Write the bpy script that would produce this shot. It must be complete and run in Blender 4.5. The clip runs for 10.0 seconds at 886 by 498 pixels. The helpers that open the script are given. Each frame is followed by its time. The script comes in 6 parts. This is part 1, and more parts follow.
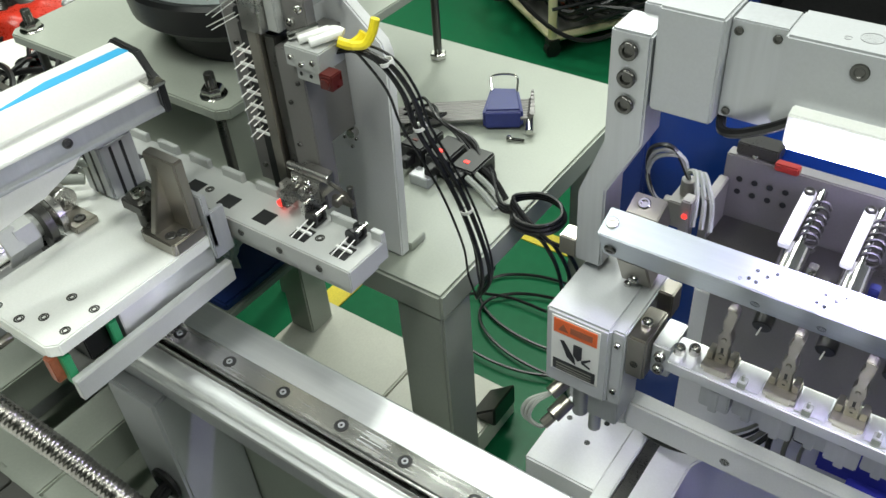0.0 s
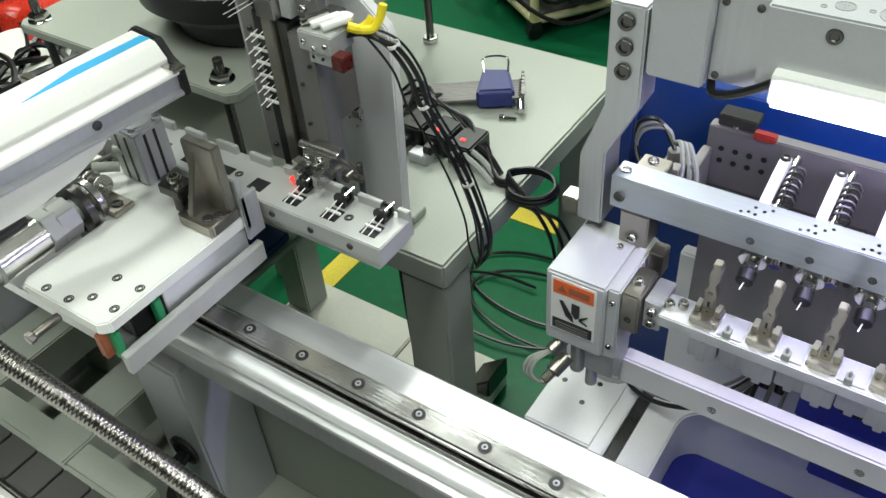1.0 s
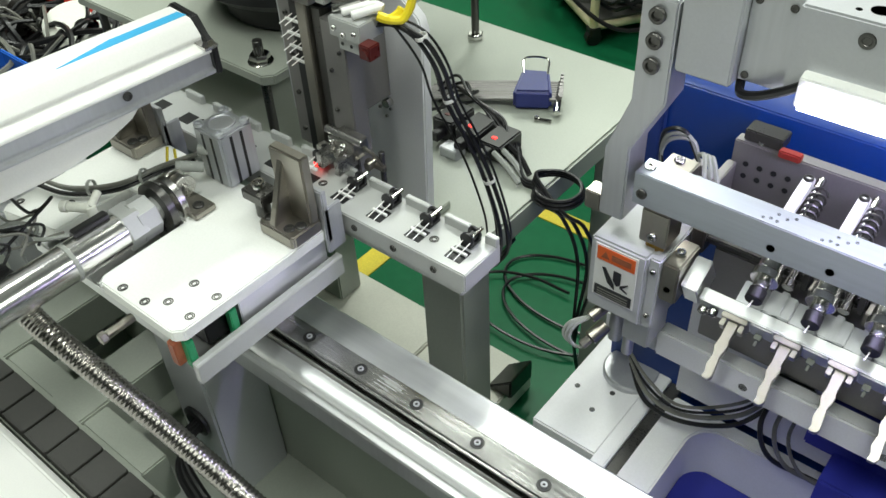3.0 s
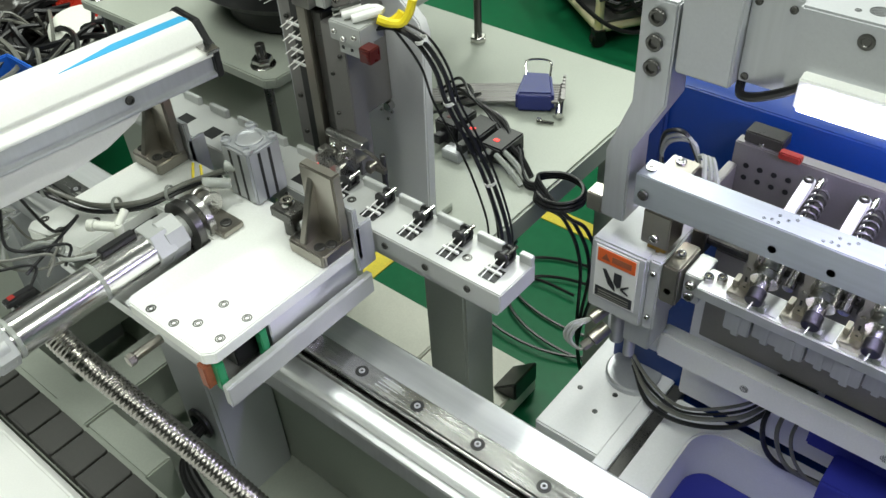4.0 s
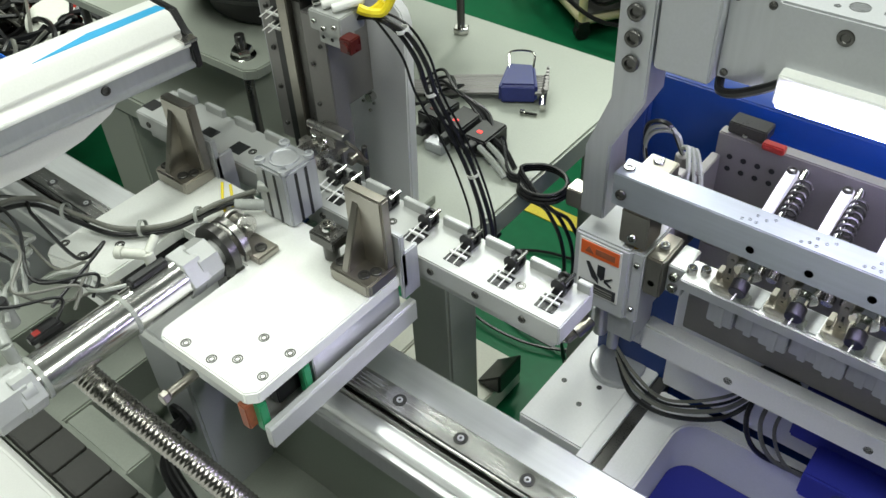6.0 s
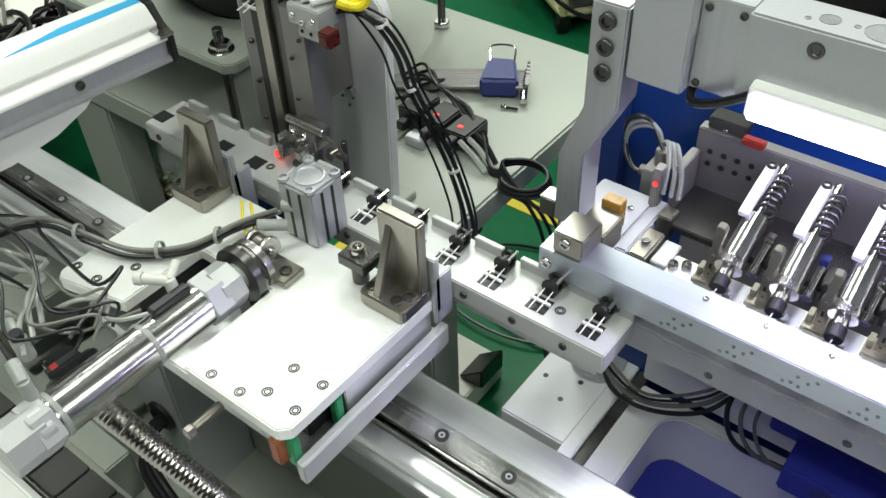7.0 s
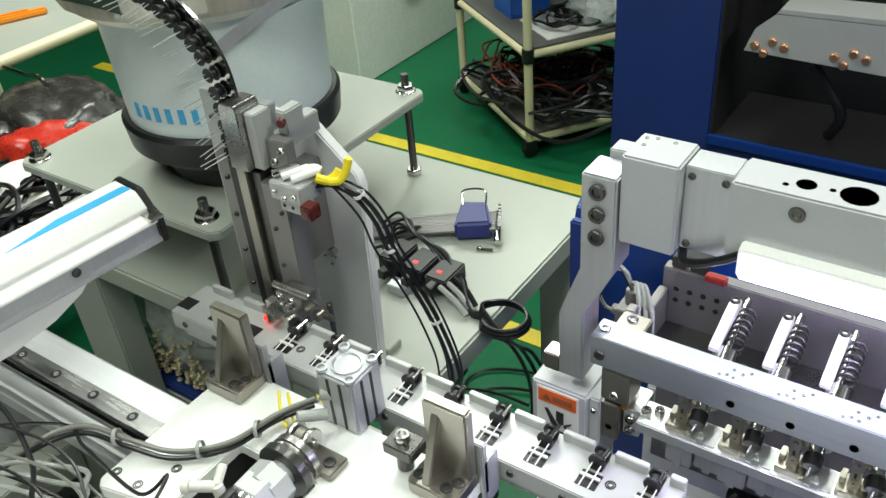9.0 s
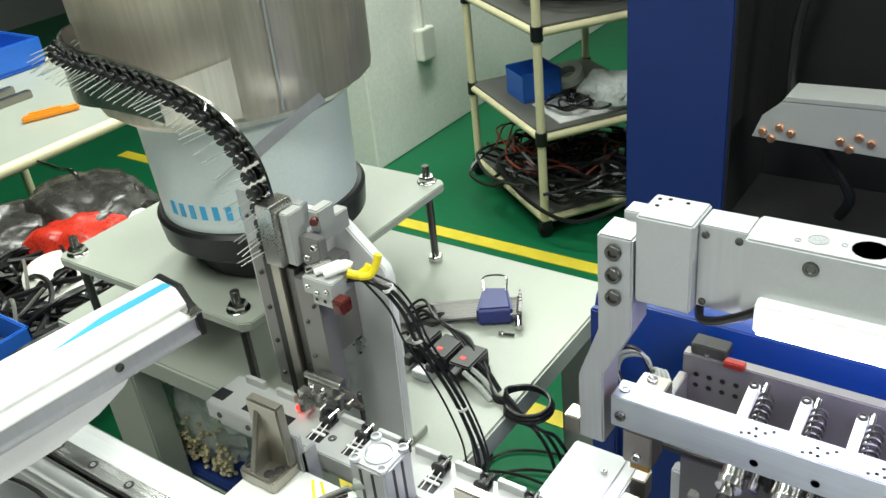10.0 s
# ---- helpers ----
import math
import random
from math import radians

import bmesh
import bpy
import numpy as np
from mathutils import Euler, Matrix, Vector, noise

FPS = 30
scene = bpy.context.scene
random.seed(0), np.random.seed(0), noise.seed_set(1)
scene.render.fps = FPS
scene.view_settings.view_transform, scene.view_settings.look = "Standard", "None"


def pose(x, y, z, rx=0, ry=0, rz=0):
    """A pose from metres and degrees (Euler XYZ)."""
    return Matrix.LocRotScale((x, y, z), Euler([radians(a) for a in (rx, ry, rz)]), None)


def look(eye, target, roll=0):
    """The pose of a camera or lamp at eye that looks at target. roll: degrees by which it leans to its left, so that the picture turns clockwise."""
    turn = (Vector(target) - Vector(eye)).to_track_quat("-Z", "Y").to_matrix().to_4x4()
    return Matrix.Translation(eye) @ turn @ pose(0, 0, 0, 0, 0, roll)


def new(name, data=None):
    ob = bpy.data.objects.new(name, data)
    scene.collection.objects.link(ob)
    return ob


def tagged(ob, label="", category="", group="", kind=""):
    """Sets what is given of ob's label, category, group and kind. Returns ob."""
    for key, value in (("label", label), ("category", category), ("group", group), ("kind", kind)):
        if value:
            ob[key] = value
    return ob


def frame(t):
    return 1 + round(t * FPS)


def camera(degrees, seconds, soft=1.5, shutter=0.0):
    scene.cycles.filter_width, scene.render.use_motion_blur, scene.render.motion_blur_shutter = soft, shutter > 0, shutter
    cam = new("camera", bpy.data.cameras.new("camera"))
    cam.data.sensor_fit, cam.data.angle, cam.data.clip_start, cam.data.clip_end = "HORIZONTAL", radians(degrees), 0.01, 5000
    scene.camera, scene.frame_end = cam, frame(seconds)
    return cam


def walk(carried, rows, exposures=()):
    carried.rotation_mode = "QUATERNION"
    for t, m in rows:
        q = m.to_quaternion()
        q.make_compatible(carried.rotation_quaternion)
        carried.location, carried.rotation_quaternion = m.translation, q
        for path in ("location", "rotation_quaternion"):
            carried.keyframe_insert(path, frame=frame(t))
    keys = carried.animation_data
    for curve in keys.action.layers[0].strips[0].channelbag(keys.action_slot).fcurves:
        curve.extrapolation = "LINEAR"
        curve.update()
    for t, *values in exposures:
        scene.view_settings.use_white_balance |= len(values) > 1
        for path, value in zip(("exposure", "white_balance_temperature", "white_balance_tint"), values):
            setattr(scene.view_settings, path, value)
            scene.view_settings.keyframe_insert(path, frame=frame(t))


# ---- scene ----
cam = camera(54.0, 10.0)
PATH = [
    (0, (0.265, -0.27, 1.32), (-0.678, 0.92, 0.018), -4.8),
    (0.5, (0.289, -0.301, 1.334), (-0.642, 0.881, 0.016), -3.1),
    (1, (0.277, -0.319, 1.344), (-0.621, 0.876, 0.015), -5.0),
    (1.5, (0.278, -0.324, 1.336), (-0.603, 0.884, 0.008), -3.0),
    (2, (0.291, -0.31, 1.335), (-0.672, 0.834, 0.007), -2.9),
    (2.5, (0.3, -0.306, 1.339), (-0.683, 0.822, 0.012), -3.1),
    (4, (0.311, -0.303, 1.343), (-0.694, 0.814, 0.023), -3.9),
    (4.5, (0.311, -0.304, 1.342), (-0.686, 0.816, 0.019), -3.7),
    (5, (0.312, -0.303, 1.341), (-0.678, 0.818, 0.013), -3.9),
    (5.5, (0.311, -0.3, 1.339), (-0.675, 0.824, 0.011), -3.7),
    (7, (0.308, -0.294, 1.336), (-0.627, 0.854, -0.009), -2.4),
    (7.5, (0.31, -0.29, 1.335), (-0.611, 0.865, -0.013), -2.3),
    (8, (0.311, -0.289, 1.336), (-0.597, 0.872, -0.017), -2.0),
    (8.5, (0.309, -0.29, 1.349), (-0.623, 0.919, 0.057), -2.6),
    (9, (0.314, -0.297, 1.383), (-0.677, 1.013, 0.242), -5.3),
    (9.5, (0.315, -0.307, 1.4), (-0.713, 1.048, 0.348), -5.8),
    (10, (0.32, -0.318, 1.413), (-0.742, 1.058, 0.422), -6.5),
]
walk(cam, [(t, look(e, g, r)) for t, e, g, r in PATH], [(0, -0.17), (1, -0.28), (5, -0.28), (7, -0.42), (8.2, -0.42), (9.2, -0.1), (10, 0.12)])

# ---- world and lights ----
world = bpy.data.worlds.new("world")
world.use_nodes = True
world.node_tree.nodes["Background"].inputs[0].default_value = (0.55, 0.6, 0.62, 1)
world.node_tree.nodes["Background"].inputs[1].default_value = 0.006
scene.world = world


def area(name, m, sx, sy, watts, colour):
    d = bpy.data.lights.new(name, "AREA")
    d.shape, d.size, d.size_y, d.energy, d.color = "RECTANGLE", sx, sy, watts, colour
    ob = new(name, d)
    ob.matrix_basis = m
    return ob


TUBES = [(-0.75, -0.35, 27), (0.0, 1.35, 27), (-1.1, 2.1, 54), (0.35, -0.95, 27), (2.3, 0.1, 62), (-1.8, 1.2, 34)]
for tx, ty, watts in TUBES:
    area("tube_light", pose(tx, ty, 2.84, 0, 0, 0), 0.25, 1.2, watts, (0.94, 1.0, 0.91))


# ---- materials ----
def mat(name, colour, rough=0.5, metal=0.0, vary=0.12, scale=30.0, bump=0.05, fine=260.0, stretch=(1, 1, 1), glow=None, clear=0.0, coat=0.0):
    """A surface with large stains and fine grain; stretch draws the grain out for brushed metal."""
    m = bpy.data.materials.new(name)
    m.use_nodes = True
    nt = m.node_tree
    b = nt.nodes["Principled BSDF"]
    b.inputs["Metallic"].default_value = metal
    b.inputs["Coat Weight"].default_value = coat
    tc = nt.nodes.new("ShaderNodeTexCoord")
    mp = nt.nodes.new("ShaderNodeMapping")
    mp.inputs["Scale"].default_value = stretch
    nt.links.new(tc.outputs["Object"], mp.inputs["Vector"])
    big, small = nt.nodes.new("ShaderNodeTexNoise"), nt.nodes.new("ShaderNodeTexNoise")
    big.inputs["Scale"].default_value, big.inputs["Detail"].default_value = scale, 5
    small.inputs["Scale"].default_value, small.inputs["Detail"].default_value = fine, 3
    nt.links.new(tc.outputs["Object"], big.inputs["Vector"])
    nt.links.new(mp.outputs["Vector"], small.inputs["Vector"])
    add = nt.nodes.new("ShaderNodeMath")
    add.operation = "MULTIPLY_ADD"
    add.inputs[1].default_value, add.inputs[2].default_value = 0.5, 0.0
    nt.links.new(big.outputs["Fac"], add.inputs[0])
    add2 = nt.nodes.new("ShaderNodeMath")
    add2.operation = "MULTIPLY_ADD"
    add2.inputs[1].default_value = 0.5
    nt.links.new(small.outputs["Fac"], add2.inputs[0])
    nt.links.new(add.outputs[0], add2.inputs[2])
    ramp = nt.nodes.new("ShaderNodeMapRange")
    ramp.inputs["From Min"].default_value, ramp.inputs["From Max"].default_value = 0.3, 0.7
    ramp.inputs["To Min"].default_value, ramp.inputs["To Max"].default_value = 1 - vary, 1 + vary
    nt.links.new(add2.outputs[0], ramp.inputs["Value"])
    mix = nt.nodes.new("ShaderNodeVectorMath")
    mix.operation = "SCALE"
    mix.inputs[0].default_value = colour
    nt.links.new(ramp.outputs["Result"], mix.inputs["Scale"])
    nt.links.new(mix.outputs["Vector"], b.inputs["Base Color"])
    rr = nt.nodes.new("ShaderNodeMapRange")
    rr.inputs["From Min"].default_value, rr.inputs["From Max"].default_value = 0.3, 0.7
    rr.inputs["To Min"].default_value, rr.inputs["To Max"].default_value = max(0.03, rough - min(0.09, 0.5 * vary)), min(1, rough + min(0.09, 0.5 * vary))
    nt.links.new(add2.outputs[0], rr.inputs["Value"])
    nt.links.new(rr.outputs["Result"], b.inputs["Roughness"])
    if bump:
        bp = nt.nodes.new("ShaderNodeBump")
        bp.inputs["Strength"].default_value, bp.inputs["Distance"].default_value = bump, 0.001
        nt.links.new(small.outputs["Fac"], bp.inputs["Height"])
        nt.links.new(bp.outputs["Normal"], b.inputs["Normal"])
    if glow:
        b.inputs["Emission Color"].default_value, b.inputs["Emission Strength"].default_value = (*glow[0], 1), glow[1]
    if clear:
        b.inputs["Transmission Weight"].default_value = clear
        b.inputs["IOR"].default_value = 1.35
    return m


FLOOR = mat("green_epoxy", (0.007, 0.115, 0.046), 0.34, vary=0.12, scale=4, fine=40, bump=0.03)
FLOOR.node_tree.nodes["Principled BSDF"].inputs["Specular IOR Level"].default_value = 0.15
TAPE = mat("yellow_tape", (0.62, 0.5, 0.03), 0.55, vary=0.22, scale=14)
BENCH = mat("grey_green_paint", (0.36, 0.385, 0.335), 0.42, vary=0.07, scale=9, fine=420)
COVER = mat("white_cover_paint", (0.8, 0.8, 0.77), 0.35, vary=0.04, scale=12, fine=600)
WHITE = mat("white_powder_coat", (0.47, 0.48, 0.5), 0.4, vary=0.05, scale=12, fine=600, bump=0.08)
CREAM = mat("cream_paint", (0.66, 0.67, 0.6), 0.45, vary=0.08, scale=8, fine=300)
# Darkened so that the unseen hall surfaces bounce less fill light.
HALLP = mat("darkened_hall_paint", (0.17, 0.18, 0.17), 0.8, vary=0.1, scale=3, fine=60)
WALLP = mat("wall_paint", (0.8, 0.82, 0.76), 0.8, vary=0.1, scale=3, fine=60)
ALU = mat("brushed_aluminium", (0.7, 0.71, 0.72), 0.34, 0.85, vary=0.07, scale=14, fine=240, stretch=(0.06, 1, 1), bump=0.06)
ALUY = mat("milled_aluminium", (0.7, 0.71, 0.71), 0.36, 0.8, vary=0.08, scale=18, fine=260, stretch=(1, 0.07, 1), bump=0.06)
ALUV = mat("anodised_aluminium", (0.5, 0.51, 0.53), 0.42, 0.7, vary=0.08, scale=16, fine=300, stretch=(1, 1, 0.06), bump=0.05)
TRAYW = mat("white_tray_paint", (0.78, 0.78, 0.8), 0.4, vary=0.05, scale=12, fine=500)
PLATE = mat("clear_anodised_plate", (0.84, 0.85, 0.82), 0.4, 0.2, vary=0.05, scale=10, fine=500, bump=0.04)
JIG = mat("anodised_jig", (0.47, 0.48, 0.47), 0.4, 0.25, vary=0.05, scale=25, fine=700, bump=0.02)
STEEL = mat("polished_steel", (0.62, 0.61, 0.59), 0.16, 1.0, vary=0.05, scale=20, fine=300, stretch=(0.1, 1, 1), bump=0.01)
RAIL = mat("ground_rail_steel", (0.42, 0.42, 0.41), 0.24, 1.0, vary=0.18, scale=22, fine=330, stretch=(0.04, 1, 1), bump=0.05)
CONDUIT = mat("conduit_steel", (0.36, 0.345, 0.32), 0.26, 1.0, vary=0.02, scale=30, bump=0.0)
NICKEL = mat("electroless_nickel", (0.33, 0.31, 0.275), 0.3, 0.95, vary=0.04, scale=14, fine=300, bump=0.004)
DARK = mat("blued_steel", (0.1, 0.098, 0.093), 0.3, 0.8, vary=0.1, scale=20, fine=700, bump=0.015)
BLACK = mat("black_plastic", (0.011, 0.011, 0.012), 0.38, vary=0.15, scale=30, bump=0.02)
RUBBER = mat("black_cable_sheath", (0.01, 0.01, 0.011), 0.34, vary=0.1, scale=60, bump=0.01)
GREYT = mat("grey_air_tube", (0.17, 0.17, 0.15), 0.35, vary=0.1, scale=60)
CLEART = mat("translucent_air_tube", (0.33, 0.345, 0.32), 0.25, vary=0.08, scale=60, bump=0.0)
CHAIN = mat("grey_chain_plastic", (0.055, 0.054, 0.05), 0.55, vary=0.15, scale=40)
BLUE = mat("blue_gloss_paint", (0.005, 0.034, 0.19), 0.3, vary=0.06, scale=9, fine=400, bump=0.0)
BLUED = mat("blue_satin_paint", (0.011, 0.032, 0.16), 0.5, vary=0.1, scale=8, fine=400)
TRAYBLUE = mat("violet_blue_paint", (0.025, 0.032, 0.30), 0.45, vary=0.08, scale=8, fine=400)
BLUEP = mat("blue_plastic", (0.02, 0.028, 0.16), 0.42, vary=0.15, scale=40)
BINBLUE = mat("bright_blue_bin", (0.02, 0.13, 0.55), 0.4, vary=0.1, scale=20)
STRIPE = mat("cyan_decal", (0.04, 0.4, 0.72), 0.4, vary=0.04)
ORANGE = mat("orange_label", (0.75, 0.13, 0.025), 0.45, vary=0.05)
PAPER = mat("white_label", (0.8, 0.8, 0.78), 0.5, vary=0.03)
INK = mat("black_print", (0.02, 0.02, 0.025), 0.5, vary=0.1)
GREEN = mat("green_terminal", (0.02, 0.27, 0.11), 0.45, vary=0.1)
BROWN = mat("copper_brown", (0.3, 0.09, 0.04), 0.5, vary=0.3, scale=90)
COPPER = mat("copper_screw", (0.7, 0.38, 0.24), 0.3, 0.9, vary=0.15)
YELLOW = mat("yellow_marker_tag", (0.85, 0.68, 0.02), 0.45, vary=0.06)
AMBER = mat("amber_resin", (0.4, 0.22, 0.03), 0.3, vary=0.15)
AMBERP = mat("orange_plastic", (0.85, 0.28, 0.01), 0.4, vary=0.06)
REDP = mat("red_plastic", (0.28, 0.02, 0.015), 0.4, vary=0.15)
REDB = mat("red_film", (0.5, 0.03, 0.015), 0.3, vary=0.3, scale=30)
REDD = mat("dark_red_resin", (0.085, 0.012, 0.01), 0.3, vary=0.2, scale=60)
REDLED = mat("red_indicator", (0.5, 0.02, 0.02), 0.4, glow=((1, 0.03, 0.02), 2.5))
LEDW = mat("led_diffuser", (0.9, 0.9, 0.92), 0.5, vary=0.02, glow=((0.64, 0.58, 1.0), 56.0))
LEDF = mat("led_face", (0.9, 0.9, 0.92), 0.5, vary=0.02, glow=((0.70, 0.65, 1.0), 45.0))
TUBEGLOW = mat("tube_glass", (0.9, 0.9, 0.9), 0.5, vary=0.02, glow=((0.95, 1.0, 0.95), 4))
CHROME = mat("chromed_sleeve", (0.78, 0.77, 0.75), 0.2, 1.0, vary=0.03, scale=20, bump=0.0)
BARALU = mat("blue_grey_aluminium", (0.40, 0.43, 0.47), 0.36, 0.75, vary=0.08, scale=14, fine=240, stretch=(0.06, 1, 1), bump=0.05)
BACKP = mat("grey_machined_plate", (0.25, 0.24, 0.235), 0.42, 0.55, vary=0.06, scale=16, fine=500, bump=0.02)
DRUM = mat("pale_blue_enamel", (0.72, 0.8, 0.8), 0.35, vary=0.05, scale=8)
BOWL = mat("stainless_bowl", (0.82, 0.78, 0.7), 0.4, 0.75, vary=0.14, scale=9, fine=240, stretch=(1, 1, 0.05), bump=0.02)
SATIN = mat("satin_steel", (0.5, 0.49, 0.47), 0.28, 1.0, vary=0.05, scale=20, fine=800, bump=0.01)
PIPE = mat("ivory_pipe", (0.72, 0.66, 0.42), 0.4, vary=0.06)
SHELF = mat("dark_shelf_board", (0.12, 0.12, 0.11), 0.6, vary=0.25, scale=12)
RAG = mat("dark_film", (0.035, 0.033, 0.03), 0.25, vary=0.5, scale=40, bump=0.5, fine=60)
WIRERED = mat("red_brown_wire", (0.2, 0.04, 0.02), 0.45, vary=0.3)
BAG = mat("clear_bag", (0.78, 0.82, 0.8), 0.2, vary=0.2, scale=60, bump=0.7, fine=90, clear=0.3)
PARTS = mat("small_brass_parts", (0.55, 0.48, 0.3), 0.4, 0.3, vary=0.5, scale=150)
BOARD = mat("pale_board", (0.6, 0.6, 0.52), 0.55, vary=0.08, scale=10)
BLACKOPEN = mat("recess_black", (0.006, 0.006, 0.0065), 0.7, vary=0.3, scale=6)


# ---- shapes ----
def finish(bm, bev=0.0, seg=2):
    bmesh.ops.recalc_face_normals(bm, faces=bm.faces)
    if bev:
        bmesh.ops.bevel(bm, geom=[e for e in bm.edges if e.is_manifold and e.calc_face_angle() > 0.6], offset=bev, segments=seg, affect="EDGES", clamp_overlap=True)
    return bm


def bx(x0, x1, y0, y1, z0, z1, bev=0.001, seg=2):
    bm = bmesh.new()
    bmesh.ops.create_cube(bm, size=1)
    for v in bm.verts:
        v.co = Vector((x1 if v.co.x > 0 else x0, y1 if v.co.y > 0 else y0, z1 if v.co.z > 0 else z0))
    return finish(bm, bev, seg)


def prism(pts, axis, a, b, bev=0.001, seg=2):
    """A polygon in the two other axes (in x, y, z order), drawn out along axis from a to b."""
    def at(p, s):
        return {"x": (s, p[0], p[1]), "y": (p[0], s, p[1]), "z": (p[0], p[1], s)}[axis]
    bm = bmesh.new()
    lo = [bm.verts.new(at(p, a)) for p in pts]
    hi = [bm.verts.new(at(p, b)) for p in pts]
    n = len(pts)
    bm.faces.new(lo), bm.faces.new(hi)
    for i in range(n):
        bm.faces.new((lo[i], lo[(i + 1) % n], hi[(i + 1) % n], hi[i]))
    return finish(bm, bev, seg)


def lathe(profile, p0, axis, seg=24):
    """Profile of (radius, height) turned about the axis through p0."""
    q = Vector(axis).normalized().to_track_quat("Z", "Y").to_matrix()
    bm = bmesh.new()
    rings = []
    for r, h in profile:
        if r < 1e-6:
            rings.append([bm.verts.new(Vector(p0) + q @ Vector((0, 0, h)))])
        else:
            rings.append([bm.verts.new(Vector(p0) + q @ Vector((r * math.cos(2 * math.pi * i / seg), r * math.sin(2 * math.pi * i / seg), h))) for i in range(seg)])
    for A, B in zip(rings, rings[1:]):
        for i in range(seg):
            j = (i + 1) % seg
            f = [A[i % len(A)], A[j % len(A)], B[j % len(B)], B[i % len(B)]]
            f = list(dict.fromkeys(f))
            if len(f) > 2:
                bm.faces.new(f)
    bmesh.ops.recalc_face_normals(bm, faces=bm.faces)
    return bm


def cyl(p0, p1, r, seg=24, bev=0.0006, r2=None):
    h = (Vector(p1) - Vector(p0)).length
    r2 = r if r2 is None else r2
    bev = min(bev, r * 0.3, h * 0.3)
    return lathe([(0, 0), (r - bev, 0), (r, bev), (r2, h - bev), (r2 - bev, h), (0, h)], p0, Vector(p1) - Vector(p0), seg)


def smooth_path(pts, n=8):
    P = [Vector(p) for p in pts]
    P = [2 * P[0] - P[1], *P, 2 * P[-1] - P[-2]]
    out = []
    for i in range(1, len(P) - 2):
        a, b, c, d = P[i - 1:i + 3]
        for k in range(n):
            t = k / n
            out.append(0.5 * ((2 * b) + (c - a) * t + (2 * a - 5 * b + 4 * c - d) * t * t + (3 * b - a - 3 * c + d) * t ** 3))
    return out + [P[-2]]


def tube(pts, r, seg=8, n=8, ribs=None):
    """A round cord along a smooth path; ribs: (pitch, depth) for a corrugated hose."""
    path = smooth_path(pts, n)
    if ribs:
        fine = [path[0]]
        for a, b in zip(path, path[1:]):
            k = max(1, round((b - a).length / (ribs[0] / 4)))
            fine += [a.lerp(b, (i + 1) / k) for i in range(k)]
        path = fine
    bm = bmesh.new()
    rings, up = [], Vector((0.13, 0.21, 0.97))
    for i, p in enumerate(path):
        d = (path[min(i + 1, len(path) - 1)] - path[max(i - 1, 0)]).normalized()
        s = d.cross(up).normalized()
        up = s.cross(d).normalized()
        rr = r - (ribs[1] if ribs and i % 4 in (2, 3) else 0)
        rings.append([bm.verts.new(p + rr * (math.cos(2 * math.pi * k / seg) * s + math.sin(2 * math.pi * k / seg) * up)) for k in range(seg)])
    for A, B in zip(rings, rings[1:]):
        for k in range(seg):
            bm.faces.new((A[k], A[(k + 1) % seg], B[(k + 1) % seg], B[k]))
    bm.faces.new(rings[0]), bm.faces.new(rings[-1])
    bmesh.ops.recalc_face_normals(bm, faces=bm.faces)
    return bm


def merge(*bms):
    out = bmesh.new()
    for b in bms:
        me = bpy.data.meshes.new("tmp")
        b.to_mesh(me)
        b.free()
        out.from_mesh(me)
        bpy.data.meshes.remove(me)
    return out


def origin(ob):
    p = Vector()
    while ob:
        p, ob = p + ob.location, ob.parent
    return p


def dress(me, material):
    me.materials.append(material)
    me.polygons.foreach_set("use_smooth", [True] * len(me.polygons))
    me.set_sharp_from_angle(angle=radians(35))
    return me


def part(name, bm, material, parent, label="", at=None):
    """One mesh object under a thing or a part; its shape is given in world metres at the rest pose. at: its own origin."""
    o = origin(parent)
    at = Vector(at) if at else o
    bmesh.ops.translate(bm, verts=bm.verts, vec=-at)
    me = bpy.data.meshes.new(name)
    bm.to_mesh(me)
    bm.free()
    ob = new(name, dress(me, material))
    ob.parent, ob.location = parent, at - o
    return tagged(ob, label)


def thing(name, at, label, category, group=""):
    ob = new(name)
    ob.empty_display_size, ob.location = 0.02, at
    return tagged(ob, label, category, group)


def lump(name, bm, material, label, category, at, group="", kind=""):
    bmesh.ops.translate(bm, verts=bm.verts, vec=-Vector(at))
    me = bpy.data.meshes.new(name)
    bm.to_mesh(me)
    bm.free()
    ob = new(name, dress(me, material))
    ob.location = at
    return tagged(ob, label, category, group, kind)


def unit(name, bm, material):
    me = bpy.data.meshes.new(name)
    bm.to_mesh(me)
    bm.free()
    return dress(me, material)


HEAD = [(1, 0), (1, 0.82), (0.88, 1), (0.6, 1), (0.5, 0.35), (0, 0.35)]
BOLT = unit("bolt", lathe(HEAD, (0, 0, 0), (0, 0, 1), 14), STEEL)
BOLTD = unit("bolt", lathe(HEAD, (0, 0, 0), (0, 0, 1), 14), DARK)
BOLTW = unit("bolt", lathe(HEAD, (0, 0, 0), (0, 0, 1), 14), ALUV)
HOLE = unit("hole", lathe([(0, 0), (1, 0), (1, 0.4)], (0, 0, 0), (0, 0, 1), 14), BLACK)
SINK = unit("bolt", lathe([(1, 0), (1, 0.05), (0.72, 0.06), (0.68, -0.25), (0.62, -0.2), (0.6, 0.02), (0.36, 0.02), (0.32, -0.3), (0, -0.3)], (0, 0, 0), (0, 0, 1), 16), DARK)
NUT = unit("nut", lathe([(0, 0), (0.95, 0), (1, 0.12), (1, 0.85), (0.9, 1), (0.5, 1), (0.5, 1.9), (0.42, 2.0), (0, 2.0)], (0, 0, 0), (0, 0, 1), 6), STEEL)
